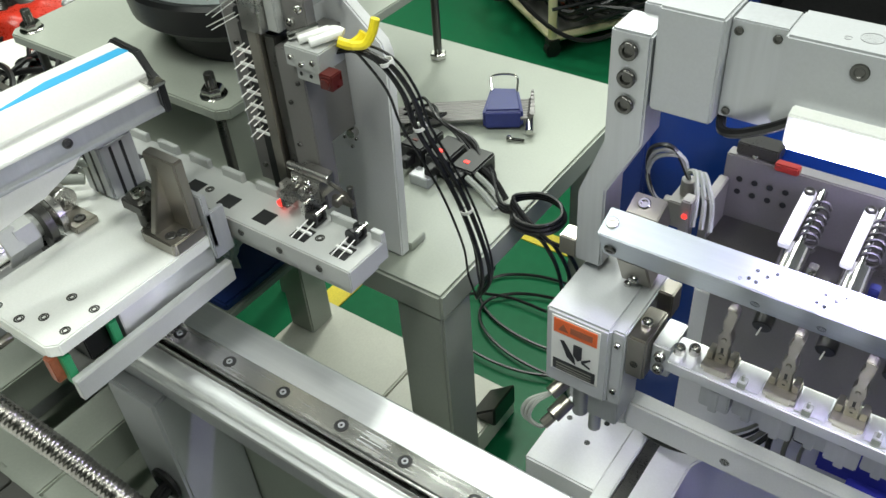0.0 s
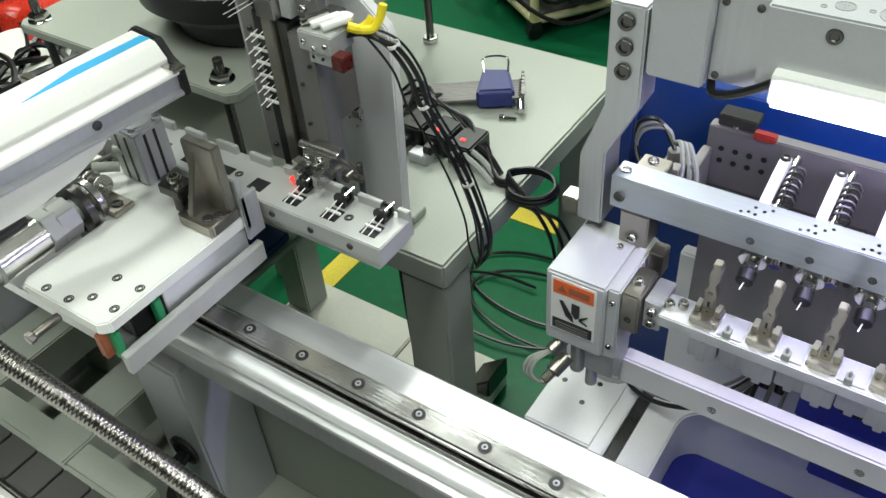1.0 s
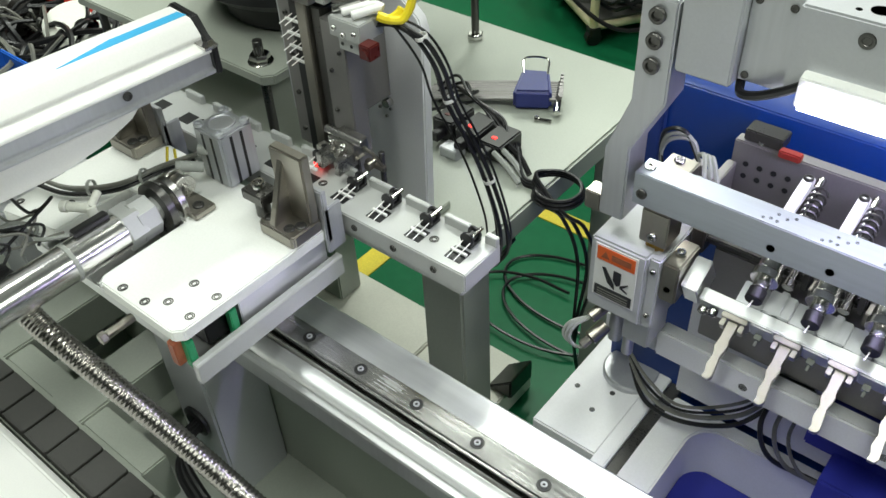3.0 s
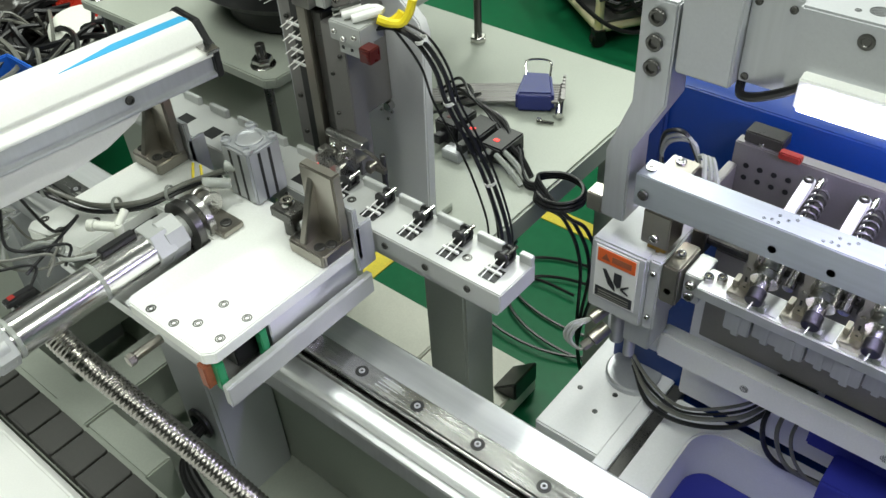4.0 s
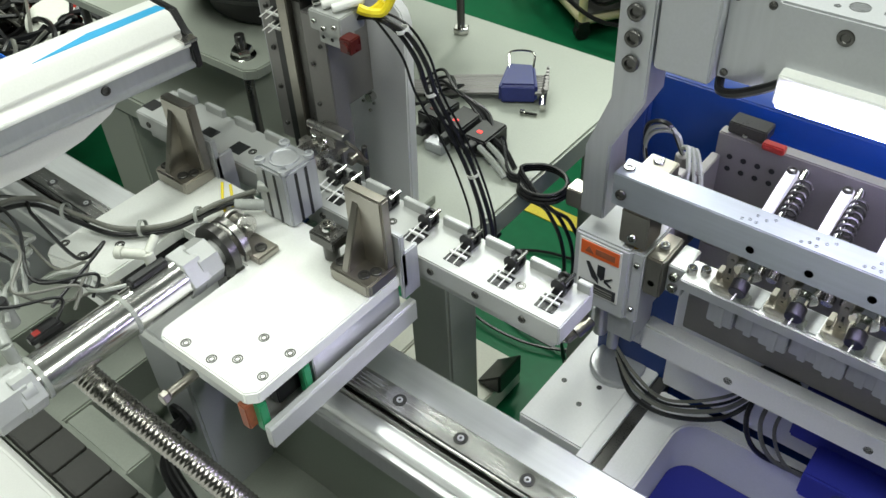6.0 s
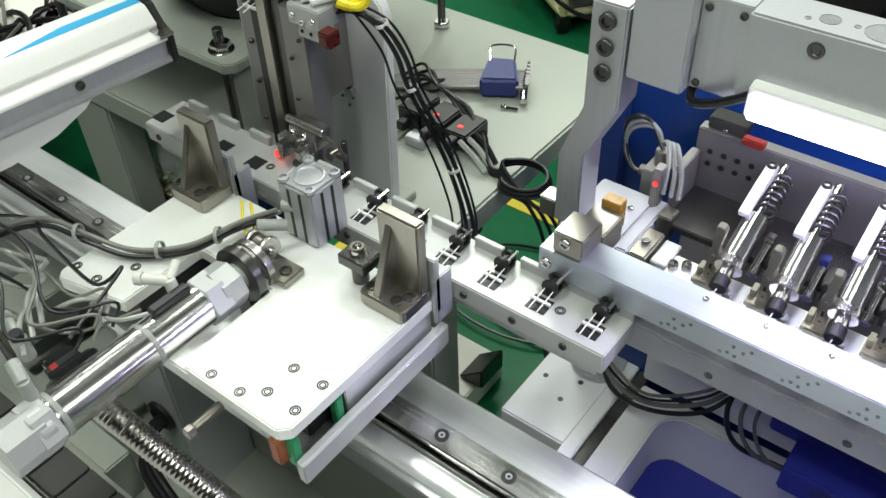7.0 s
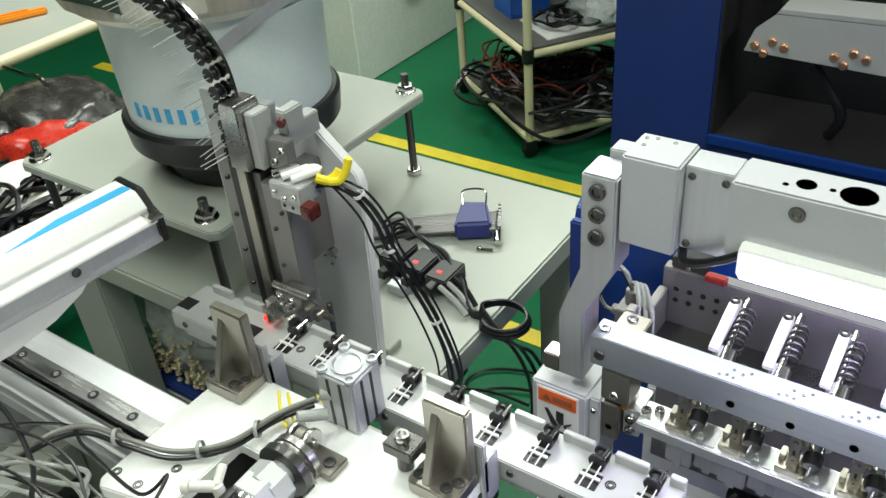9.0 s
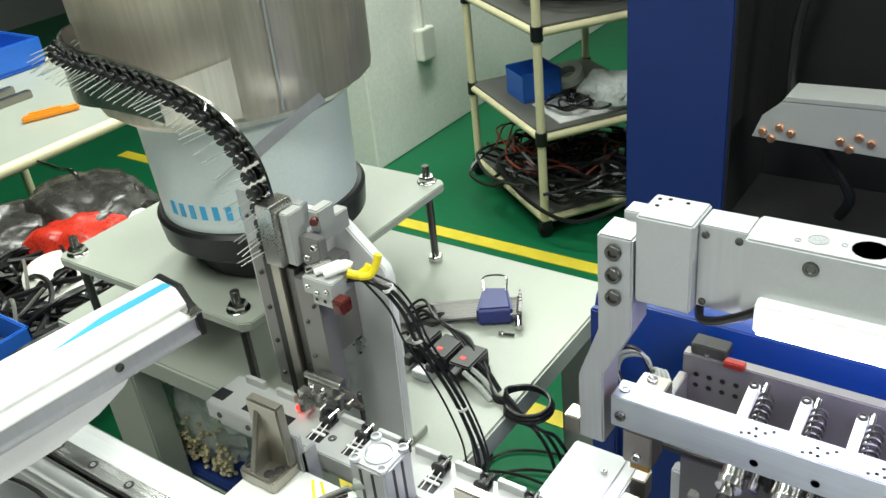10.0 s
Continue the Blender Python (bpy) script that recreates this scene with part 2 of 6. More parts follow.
PIECES = {"z": (0, 0, 0), "-z": (180, 0, 0), "-y": (90, 0, 0), "y": (-90, 0, 0), "x": (0, 90, 0), "-x": (0, -90, 0)}


def piece(name, me, p, axis, r, h, parent, label=""):
    ob = new(name, me)
    ob.parent = parent
    a = PIECES[axis]
    ob.matrix_basis = pose(*(Vector(p) - origin(parent)), *a) @ Matrix.Diagonal((r, r, h, 1))
    return tagged(ob, label)


def bolts(places, axis, r, parent, me=None, h=None):
    for p in places:
        piece("bolt", me or BOLT, p, axis, r, h or r, parent)


def structure(name, bm, material, label):
    me = bpy.data.meshes.new(name)
    bm.to_mesh(me)
    bm.free()
    return tagged(new(name, dress(me, material)), label, kind="structure")


# ---- the hall ----
structure("floor", bx(-6, 6, -5, 7, -0.1, 0, 0), FLOOR, "glossy green epoxy factory floor with faint scuffs")
# Ceiling and outer walls are unseen; their dark colour deepens the shadows.
structure("ceiling", bx(-6, 6, -5, 7, 3.0, 3.1, 0), HALLP, "unseen plain factory ceiling, darkened to cut fill light")
structure("wall_north", bx(-6, 6, 6.8, 7, 0, 3.0, 0), HALLP, "unseen wall behind the machines, darkened to cut fill light")
structure("wall_south", bx(-6, 6, -5, -4.8, 0, 3.0, 0), HALLP, "unseen plain wall, darkened to cut fill light")
structure("wall_east", bx(5.8, 6, -4.8, 6.8, 0, 3.0, 0), HALLP, "unseen plain wall, darkened to cut fill light")
structure("wall_west", bx(-6, -5.8, -4.8, 6.8, 0, 3.0, 0), HALLP, "unseen plain wall, darkened to cut fill light")
structure("wall_partition", bx(-2.1, -1.78, 2.05, 6.8, 0, 3.0, 0.004), WALLP, "scuffed pale partition wall with a corner")
for tx, ty, watts in TUBES:
    lf = thing("ceiling_light", (tx, ty, 2.9), "white fluorescent batten on the ceiling", "ceiling light", "ceiling battens")
    part("housing", bx(tx - 0.14, tx + 0.14, ty - 0.62, ty + 0.62, 2.9, 3.0), WHITE, lf)
    part("tube", cyl((tx - 0.06, ty - 0.6, 2.87), (tx - 0.06, ty + 0.6, 2.87), 0.013, 12), TUBEGLOW, lf)
    part("tube", cyl((tx + 0.06, ty - 0.6, 2.87), (tx + 0.06, ty + 0.6, 2.87), 0.013, 12), TUBEGLOW, lf)
for k, (x0, x1, y0, y1) in enumerate([(-3.0, 1.4, 1.712, 1.766), (-1.0, 0.8, 1.06, 1.11), (-0.83, -0.775, 0.63, 1.05)]):
    structure("floor_line_%d" % (k + 1), bx(x0, x1, y0, y1, 0, 0.003, 0), TAPE, "worn yellow floor marking tape")


# ---- linear transfer axis ----
def transfer_axis():
    a = thing("linear_axis", (0, 0, 0.70), "long silver aluminium linear axis with a steel guide rail", "linear rail")
    prof = [(-0.024, 0.760), (0.048, 0.760), (0.050, 0.764), (0.050, 0.782), (0.047, 0.785), (0.013, 0.785), (0.013, 0.779), (-0.013, 0.779), (-0.013, 0.784),
            (-0.015, 0.786), (-0.023, 0.786), (-0.028, 0.783), (-0.030, 0.778), (-0.027, 0.776), (-0.027, 0.770), (-0.031, 0.768), (-0.031, 0.762), (-0.029, 0.760)]
    part("beam", prism(prof, "x", -1.35, 0.9, 0.0006), ALU, a)
    rp = [(-0.0105, 0.779), (0.0105, 0.779), (0.0105, 0.784), (0.0085, 0.787), (0.0085, 0.791), (0.0105, 0.794), (0.0105, 0.799), (0.0095, 0.800), (-0.0095, 0.800), (-0.0105, 0.799),
          (-0.0105, 0.794), (-0.0085, 0.791), (-0.0085, 0.787), (-0.0105, 0.784)]
    rail = part("guide_rail", prism(rp, "x", -1.33, 0.88, 0), RAIL, a, "ground steel guide rail")
    for k in range(-21, 15):
        x = 0.06 * k
        piece("hole", HOLE, (x, 0, 0.8002), "z", 0.0056, 0.0006, rail)
        piece("bolt", BOLTW, (x, 0, 0.7998), "z", 0.0026, 0.0016, rail)
        piece("hole", HOLE, (x, 0, 0.8004), "z", 0.0014, 0.0006, rail)
    for i, w0 in enumerate((0.018, 0.022, 0.02, 0.014)):
        part("print_line", bx(-0.041 - i * 0.0004, -0.041 + w0, 0.006 - 0.0032 * i, 0.0067 - 0.0032 * i, 0.7999, 0.80015, 0), ALUV, rail, "faint pale marking")
    part("edge_strip", bx(-1.33, 0.88, 0.0112, 0.0128, 0.779, 0.789, 0), STEEL, a, "bright steel edge strip")
    part("cover_lip", bx(-1.35, 0.9, -0.0132, -0.0122, 0.779, 0.7905, 0), STEEL, a, "bright folded lip")
    part("lower_rib", bx(-1.35, 0.9, -0.012, 0.028, 0.70, 0.7598, 0.001), ALUV, a, "dull lower rib of the beam")
    return a


transfer_axis()


def axis_frame():
    f = thing("axis_stand", (-0.3, -0.05, 0), "grey painted welded frame under the linear axis", "frame")
    for x in (-0.68, -0.322, 0.45):
        part("post", bx(x - 0.036, x + 0.036, -0.028, 0.05, 0.0, 0.70, 0.003), WHITE, f)
    part("cross_beam", bx(-0.47, -0.41, -0.17, 0.05, 0.52, 0.575, 0.002), BENCH, f)
    part("cross_beam", bx(-0.64, -0.57, -0.17, 0.05, 0.52, 0.575, 0.002), BENCH, f)
    part("side_plate", bx(-1.2, -0.30, -0.118, -0.085, 0.50, 0.57, 0.002), BENCH, f)
    part("floor_pan", bx(-1.2, 0.8, -0.11, 0.15, 0.40, 0.43, 0.002), BENCH, f)
    part("back_sheet", bx(-1.2, 0.7, 0.051, 0.056, 0.43, 0.69, 0.001), BENCH, f, "pale sheet behind the frame")
    part("cable_shelf", bx(-1.3, 0.6, -0.172, -0.12, 0.55, 0.578, 0.002), BENCH, f)
    part("front_cover", prism([(-0.9, 0.50), (-0.178, 0.50), (-0.176, 0.58), (-0.177, 0.592), (-0.185, 0.60), (-0.9, 0.60)], "x", -1.3, 0.6, 0.002), COVER, f, "white front cover with a rounded edge")
    g = part("grommet", lathe([(0.016, 0), (0.02, 0.002), (0.02, 0.006), (0.014, 0.008), (0.012, 0.002)], (-0.318, -0.0285, 0.56), (0, -1, 0), 24), BLACK, f, "black rubber grommet")
    return f


axis_frame()


def drag_chain():
    c = thing("cable_chain", (-0.4, -0.15, 0.58), "dark grey plastic cable drag chain lying along the frame", "cable chain")
    link = unit("link", merge(bx(-0.0205, 0.0205, -0.019, 0.019, 0.016, 0.02, 0.0006), bx(-0.022, 0.018, -0.021, -0.017, 0, 0.019, 0.0006), bx(-0.022, 0.018, 0.017, 0.021, 0, 0.019, 0.0006)), CHAIN)
    for k in range(30):
        ob = new("link", link)
        ob.parent, ob.location = c, Vector((-1.15 + 0.044 * k, -0.15, 0.58)) - c.location
    return c


drag_chain()


# ---- moving carriage (rest pose: its origin over x = 0) ----
def bobbin_parts(parent, at):
    """A small black spool with two flanges, its foot, two wire legs and a bright pin."""
    x, y, z = at
    part("spool", merge(cyl((x, y - 0.006, z), (x, y - 0.003, z), 0.0066, 14), cyl((x, y - 0.003, z), (x, y + 0.004, z), 0.0043, 14), cyl((x, y + 0.004, z), (x, y + 0.007, z), 0.0066, 14), bx(x - 0.005, x + 0.005, y - 0.007, y + 0.008, z - 0.0072, z - 0.004, 0.0005)), BLACK, parent, "small black coil spool")
    part("comb", bx(x - 0.0085, x + 0.0075, y - 0.016, y - 0.0135, z - 0.0072, z - 0.005, 0.0003), PAPER, parent, "pale plastic comb")
    for dx in (-0.004, 0.003):
        part("wire_leg", cyl((x + dx, y - 0.026, z - 0.0056), (x + dx + 0.001, y - 0.005, z - 0.001), 0.00055, 6), PAPER, parent, "pale wire leg")
    part("clamp_pin", cyl((x + 0.0045, y - 0.004, z + 0.0045), (x + 0.0045, y + 0.010, z + 0.0045), 0.0017, 8), STEEL, parent)


def carriage():
    c = thing("transfer_carriage", (0, 0, 0.80), "anodised aluminium transfer carriage with air cylinders and jig bar", "carriage")
    for bx0 in (-0.12, 0.02):
        part("slide_block", bx(bx0, bx0 + 0.07, -0.0125, 0.0125, 0.8005, 0.8202, 0.001), STEEL, c, "steel slide block on the rail")
    part("base_plate", prism([(-0.146, -0.088), (0.106, -0.088), (0.106, 0.052), (0.100, 0.058), (-0.146, 0.058)], "z", 0.8205, 0.835, 0.0012), ALUY, c)
    part("edge_bar", prism([(0.1065, 0.826), (0.1135, 0.826), (0.1135, 0.846), (0.1125, 0.847), (0.1065, 0.847)], "y", -0.100, 0.058, 0.0008), JIG, c, "flat aluminium edge bar")
    part("spacer", bx(0.0, 0.094, -0.075, 0.045, 0.8355, 0.8675, 0.001), BLACK, c, "dark inner spacer block")
    part("spacer", bx(-0.14, -0.085, -0.075, 0.045, 0.8355, 0.8675, 0.001), BLACK, c, "dark inner spacer block")
    top = [(0.010, -0.104), (0.099, -0.104), (0.106, -0.097), (0.108, 0.049), (-0.146, 0.049), (-0.146, -0.096), (-0.139, -0.103), (-0.077, -0.09), (-0.077, -0.016), (0.004, -0.016), (0.004, -0.098)]
    tp = part("top_plate", prism(top, "z", 0.868, 0.880, 0.0012), PLATE, c, "flat clear-anodised top plate")
    bolts([(0.030, -0.097, 0.8802), (0.057, -0.096, 0.8802), (0.072, -0.085, 0.8802), (0.072, -0.060, 0.8802), (0.098, -0.059, 0.8802), (0.098, -0.085, 0.8802)], "z", 0.0042, tp, SINK, 0.003)
    bolts([(-0.139, -0.086, 0.8802), (-0.114, -0.086, 0.8802), (-0.100, -0.06, 0.8802)], "z", 0.0042, tp, SINK, 0.003)
    part("side_strip", bx(0.0945, 0.1035, -0.046, 0.050, 0.8355, 0.8675, 0.0008), ALUY, c, "bright side strip under the plate")
    for y0 in (-0.099, -0.057):
        part("terminal", bx(0.098, 0.1055, y0, y0 + 0.007, 0.838, 0.866, 0.0008), GREEN, c, "green terminal block")
    part("magnet_core", bx(0.090, 0.099, -0.106, -0.093, 0.842, 0.866, 0.001), BROWN, c, "rusty brown corner piece")
    part("shock_absorber", merge(cyl((0.035, -0.125, 0.853), (0.035, -0.10, 0.853), 0.004, 12), cyl((0.035, -0.131, 0.853), (0.035, -0.125, 0.853), 0.0052, 6)), NICKEL, c, "small brass stop screw")
    for x0 in (0.066, -0.147):
        b = part("bracket", merge(prism([(x0, 0.016), (x0 + 0.003, 0.0135), (x0 + 0.040, 0.0135), (x0 + 0.042, 0.016), (x0 + 0.042, 0.046), (x0, 0.046)], "z", 0.8802, 0.892, 0.0012),
                                  bx(x0 + 0.004, x0 + 0.041, 0.036, 0.046, 0.891, 0.956, 0.0015),
                                  prism([(0.016, 0.891), (0.037, 0.891), (0.037, 0.949)], "x", x0 + 0.012, x0 + 0.019, 0.0008)), NICKEL, c, "tall gusseted bracket of nickel-plated steel")
        bolts([(x0 + 0.006, 0.023, 0.8915), (x0 + 0.03, 0.022, 0.8915), (x0 + 0.035, 0.03, 0.8915)], "z", 0.0048, b, BOLTD, 0.002)
        part("link_plate", merge(bx(x0 + 0.0425, x0 + 0.0465, 0.046, 0.066, 0.856, 0.902, 0.001), bx(x0 + 0.012, x0 + 0.0465, 0.0465, 0.052, 0.868, 0.92, 0.001)), ALUV, c, "anodised link plate")
        part("sensor", bx(x0 + 0.036, x0 + 0.040, 0.052, 0.055, 0.898, 0.902, 0.0006), REDLED, c, "tiny red sensor light")
    # jig bar with its bobbins
    j = part("jig_bar", merge(bx(-0.258, 0.237, 0.072, 0.119, 0.861, 0.880, 0.001), bx(-0.25, 0.230, 0.077, 0.113, 0.850, 0.8612, 0.0008)), JIG, c, "long anodised jig bar")
    for k in range(12):
        x = 0.2175 - 0.0425 * k
        part("pocket", bx(x - 0.0085, x + 0.0075, 0.081, 0.096, 0.8795, 0.8806, 0), BLACK, j, "dark pocket")
        if k < 2:
            bobbin_parts(j, Vector((x, 0.105, 0.888)))
        if k:
            part("back_rail", bx(x + 0.0085, x + 0.034, 0.1130, 0.1180, 0.879, 0.8885, 0.0006), JIG, j)
    part("back_rail", bx(0.2255, 0.237, 0.1130, 0.1180, 0.879, 0.8885, 0.0006), JIG, j)
    for x in (0.19, 0.062, -0.108):
        piece("bolt", SINK, (x, 0.092, 0.8802), "z", 0.0042, 0.003, j)
    for x in (0.205, 0.162, 0.118, 0.0, -0.2, -0.24):
        piece("bolt", BOLTD, (x, 0.0722, 0.870), "-y", 0.0032, 0.0016, j)
    # compact square cylinder
    q = part("square_cylinder", bx(-0.033, 0.003, 0.037, 0.073, 0.8805, 0.934, 0.002), ALUV, c, "square compact air cylinder body")
    for dx, dy in ((-0.0288, 0.0412), (-0.0012, 0.0412), (-0.0288, 0.0688), (-0.0012, 0.0688)):
        part("ear", lathe([(0, 0), (0.0046, 0), (0.0046, 0.003), (0.003, 0.0032), (0.0028, 0.001), (0, 0.001)], (dx, dy, 0.9335), (0, 0, 1), 14), ALUV, q)
    part("end_cover", lathe([(0, 0), (0.0125, 0), (0.0125, 0.0015), (0.0112, 0.0018), (0.0102, 0.0006), (0.006, 0.0008), (0, 0.001)], (-0.015, 0.055, 0.934), (0, 0, 1), 28), ALUV, q)
    for y in (0.0475, 0.0585):
        part("groove", bx(0.0025, 0.0034, y, y + 0.0028, 0.882, 0.93, 0), BLACK, q)
    for x in (-0.0225, -0.0105):
        part("groove", bx(x, x + 0.0028, 0.0366, 0.0374, 0.882, 0.93, 0), BLACK, q)
    # stop block and stud beside it
    s = part("stop_block", merge(bx(0.040, 0.066, 0.022, 0.042, 0.898, 0.908, 0.001), cyl((0.052, 0.032, 0.8802), (0.052, 0.032, 0.898), 0.0065, 16)), DARK, c, "small steel stop block on a stud")
    piece("bolt", BOLT, (0.052, 0.032, 0.908), "z", 0.006, 0.0065, s)
    # long round cylinder in the slot
    k = part("round_cylinder", cyl((-0.018, -0.196, 0.890), (-0.018, -0.045, 0.890), 0.0165, 36), CHROME, c, "polished round air cylinder tube")
    part("rear_cap", merge(cyl((-0.018, -0.222, 0.890), (-0.018, -0.194, 0.890), 0.0185, 8), cyl((-0.018, -0.2, 0.890), (-0.018, -0.19, 0.890), 0.0178, 32)), JIG, k, "bright aluminium end cap")
    part("front_cap", merge(cyl((-0.018, -0.050, 0.890), (-0.018, -0.032, 0.890), 0.0190, 8), cyl((-0.018, -0.032, 0.890), (-0.018, -0.022, 0.890), 0.011, 24)), JIG, k, "bright aluminium front cap")
    for y in (-0.185, -0.112):
        part("band", cyl((-0.018, y, 0.890), (-0.018, y + 0.004, 0.890), 0.0172, 32), CLEART, k, "clear plastic sensor band")
    part("mount_flange", merge(lathe([(0.0122, 0), (0.0232, 0), (0.0232, 0.007), (0.0122, 0.007)], (-0.018, -0.0262, 0.890), (0, 1, 0), 32), bx(-0.028, -0.010, -0.0262, -0.0192, 0.842, 0.876, 0.001)), DARK, c, "dark mounting flange")
    part("rod", cyl((-0.018, -0.026, 0.890), (-0.018, -0.004, 0.890), 0.005, 16), STEEL, c)
    part("clevis", merge(*[lathe([(0, 0), (0.0108, 0), (0.0112, 0.0006), (0.0112, 0.0036), (0.0108, 0.0042), (0, 0.0042)], (x, 0.003, 0.897), (1, 0, 0), 20) for x in (-0.0315, -0.0165)], bx(-0.031, -0.0125, -0.014, -0.0065, 0.886, 0.9, 0.001), cyl((-0.0345, 0.003, 0.897), (-0.0095, 0.003, 0.897), 0.0036, 14)), SATIN, c, "plated rod clevis")
    part("eye_bracket", merge(bx(-0.0262, -0.0178, -0.004, 0.012, 0.8805, 0.898, 0.001), cyl((-0.0262, 0.003, 0.897), (-0.0178, 0.003, 0.897), 0.0085, 20), bx(-0.027, 0.013, -0.010, 0.012, 0.8802, 0.8865, 0.001)), NICKEL, c, "plated eye bracket on its foot")
    for y in (-0.1905, -0.05):
        part("hex_cap", cyl((-0.018, y - 0.012, 0.890), (-0.018, y + 0.004, 0.890), 0.0198, 6), JIG, k, "bright hexagonal cap")
    piece("bolt", BOLTD, (0.004, 0.001, 0.8865), "z", 0.005, 0.002, c)
    part("reed_switch", bx(-0.041, -0.034, -0.172, -0.148, 0.900, 0.9065, 0.001), BLACK, k, "black reed switch")
    part("switch_tag", bx(-0.040, -0.035, -0.168, -0.163, 0.9065, 0.907, 0), REDP, k, "red printed mark")
    part("reed_switch", bx(-0.026, -0.018, -0.098, -0.066, 0.906, 0.912, 0.001), BLACK, k, "black reed switch")
    for y in (-0.188,):
        part("air_fitting", merge(cyl((-0.026, y, 0.904), (-0.030, y, 0.919), 0.0045, 12), cyl((-0.030, y, 0.917), (-0.046, y + 0.004, 0.923), 0.0048, 12)), CLEART, k, "pale push-in air fitting")
    part("air_tube", tube([(-0.046, -0.184, 0.923), (-0.10, -0.17, 0.930), (-0.16, -0.13, 0.925), (-0.25, -0.11, 0.93), (-0.40, -0.13, 0.90), (-0.6, -0.16, 0.8)], 0.002, 8), RUBBER, c, "grey air tube")
    for i, (dy, dz) in enumerate(((0, 0), (0.006, 0.001), (0.003, 0.005))):
        part("hose_loop", tube([(-0.038, 0.034 + dy, 0.897 + dz), (-0.06, 0.01 + dy, 0.889 + dz), (-0.074, -0.028 + dy, 0.886 + dz), (-0.105, -0.057 + dy, 0.886 + dz), (-0.14, -0.07 + dy, 0.892 + dz), (-0.17, -0.085 + dy, 0.905 + dz), (-0.19, -0.115 + dy, 0.904 + dz), (-0.23, -0.16, 0.87), (-0.3, -0.2, 0.76), (-0.38, -0.2, 0.62)], 0.0021 - 0.0002 * (i == 1), 8), (RUBBER, CLEART, GREYT)[i], c, "cable bundle along the plate")
    for i, (yy, x1) in enumerate(((-0.17, -0.11), (-0.155, -0.09), (-0.14, -0.12))):
        part("switch_cable", tube([(-0.037, yy + 0.02, 0.905), (-0.042, yy + 0.03, 0.918), (-0.06, yy - 0.005, 0.928), (x1, yy + 0.02, 0.935), (x1 - 0.07, yy + 0.02, 0.93), (x1 - 0.2, yy, 0.90)], 0.0013, 6), (RUBBER, GREYT, RUBBER)[i], c, "thin sensor cable")
    part("front_fitting", merge(cyl((-0.02, 0.03, 0.90), (-0.035, 0.012, 0.905), 0.0048, 12), cyl((-0.016, 0.045, 0.91), (-0.03, 0.035, 0.912), 0.005, 12)), CLEART, c, "pale push-in fitting")
    part("wire_pair", merge(tube([(-0.072, 0.03, 0.90), (-0.063, 0.02, 0.889), (-0.05, 0.012, 0.886)], 0.0013, 6), tube([(-0.064, 0.032, 0.90), (-0.055, 0.024, 0.889), (-0.044, 0.014, 0.886)], 0.0013, 6)), YELLOW, c, "two yellow wires")
    # sleeve and corrugated conduit below
    part("conduit_elbow", merge(lathe([(0, 0), (0.020, 0), (0.024, 0.003), (0.024, 0.013), (0.018, 0.018), (0, 0.018)], (-0.086, -0.142, 0.85), (1, 0.1, -0.8), 8), bx(-0.102, -0.078, -0.154, -0.130, 0.838, 0.858, 0.003)), BLACK, c, "black conduit connector")
    # fittings and cable clutter along the cylinder
    part("elbow_fitting", merge(cyl((-0.028, -0.073, 0.902), (-0.031, -0.073, 0.917), 0.0045, 12), cyl((-0.031, -0.073, 0.915), (-0.047, -0.083, 0.916), 0.0042, 12), cyl((-0.047, -0.083, 0.916), (-0.052, -0.086, 0.916), 0.0052, 12), cyl((-0.031, -0.073, 0.916), (-0.036, -0.060, 0.922), 0.0034, 12)), CREAM, c, "beige push-in elbow fitting")
    for i in range(4):
        y = -0.17 + 0.018 * i
        part("switch_cable", tube([(-0.03 - 0.006 * i, -0.10 - 0.015 * i, 0.909), (-0.055 - 0.004 * i, y + 0.03, 0.905 + 0.004 * i), (-0.085, y + 0.015, 0.912 - 0.003 * i), (-0.12 - 0.01 * i, y + 0.02, 0.895 + 0.005 * i), (-0.2, y + 0.01 * i, 0.90), (-0.32, y, 0.86)], 0.0012 + 0.0003 * (i % 2), 6), (GREYT, RUBBER, GREYT, RUBBER)[i], c, "thin sensor cable")
    for p in ((-0.066, -0.005, 0.891), (-0.09, -0.043, 0.891), (-0.15, -0.072, 0.899)):
        part("cable_tie", lathe([(0.0062, 0), (0.007, 0), (0.007, 0.003), (0.0062, 0.003), (0.0062, 0)], p, (1, 0.6, 0.1), 18), CLEART, c, "pale cable tie")
    for i in range(3):
        part("clear_tube", tube([(-0.05 - 0.008 * i, -0.175 + 0.012 * i, 0.917), (-0.075 - 0.01 * i, -0.16 + 0.014 * i, 0.922 + 0.004 * i), (-0.105 - 0.012 * i, -0.13 + 0.01 * i, 0.908), (-0.14 - 0.01 * i, -0.135 + 0.012 * i, 0.898), (-0.2, -0.16 + 0.01 * i, 0.905), (-0.28, -0.2, 0.86)], 0.002, 8), CLEART, c, "translucent air tube")
    fit = part("push_fitting", merge(cyl((-0.06, -0.17, 0.905), (-0.062, -0.17, 0.922), 0.0058, 14), cyl((-0.062, -0.17, 0.918), (-0.082, -0.166, 0.921), 0.0052, 14), cyl((-0.082, -0.166, 0.921), (-0.088, -0.165, 0.921), 0.0064, 14)), CLEART, c, "pale push-in fitting")
    part("collar", cyl((-0.062, -0.17, 0.922), (-0.062, -0.17, 0.928), 0.0046, 12), BLACK, fit, "black release collar")
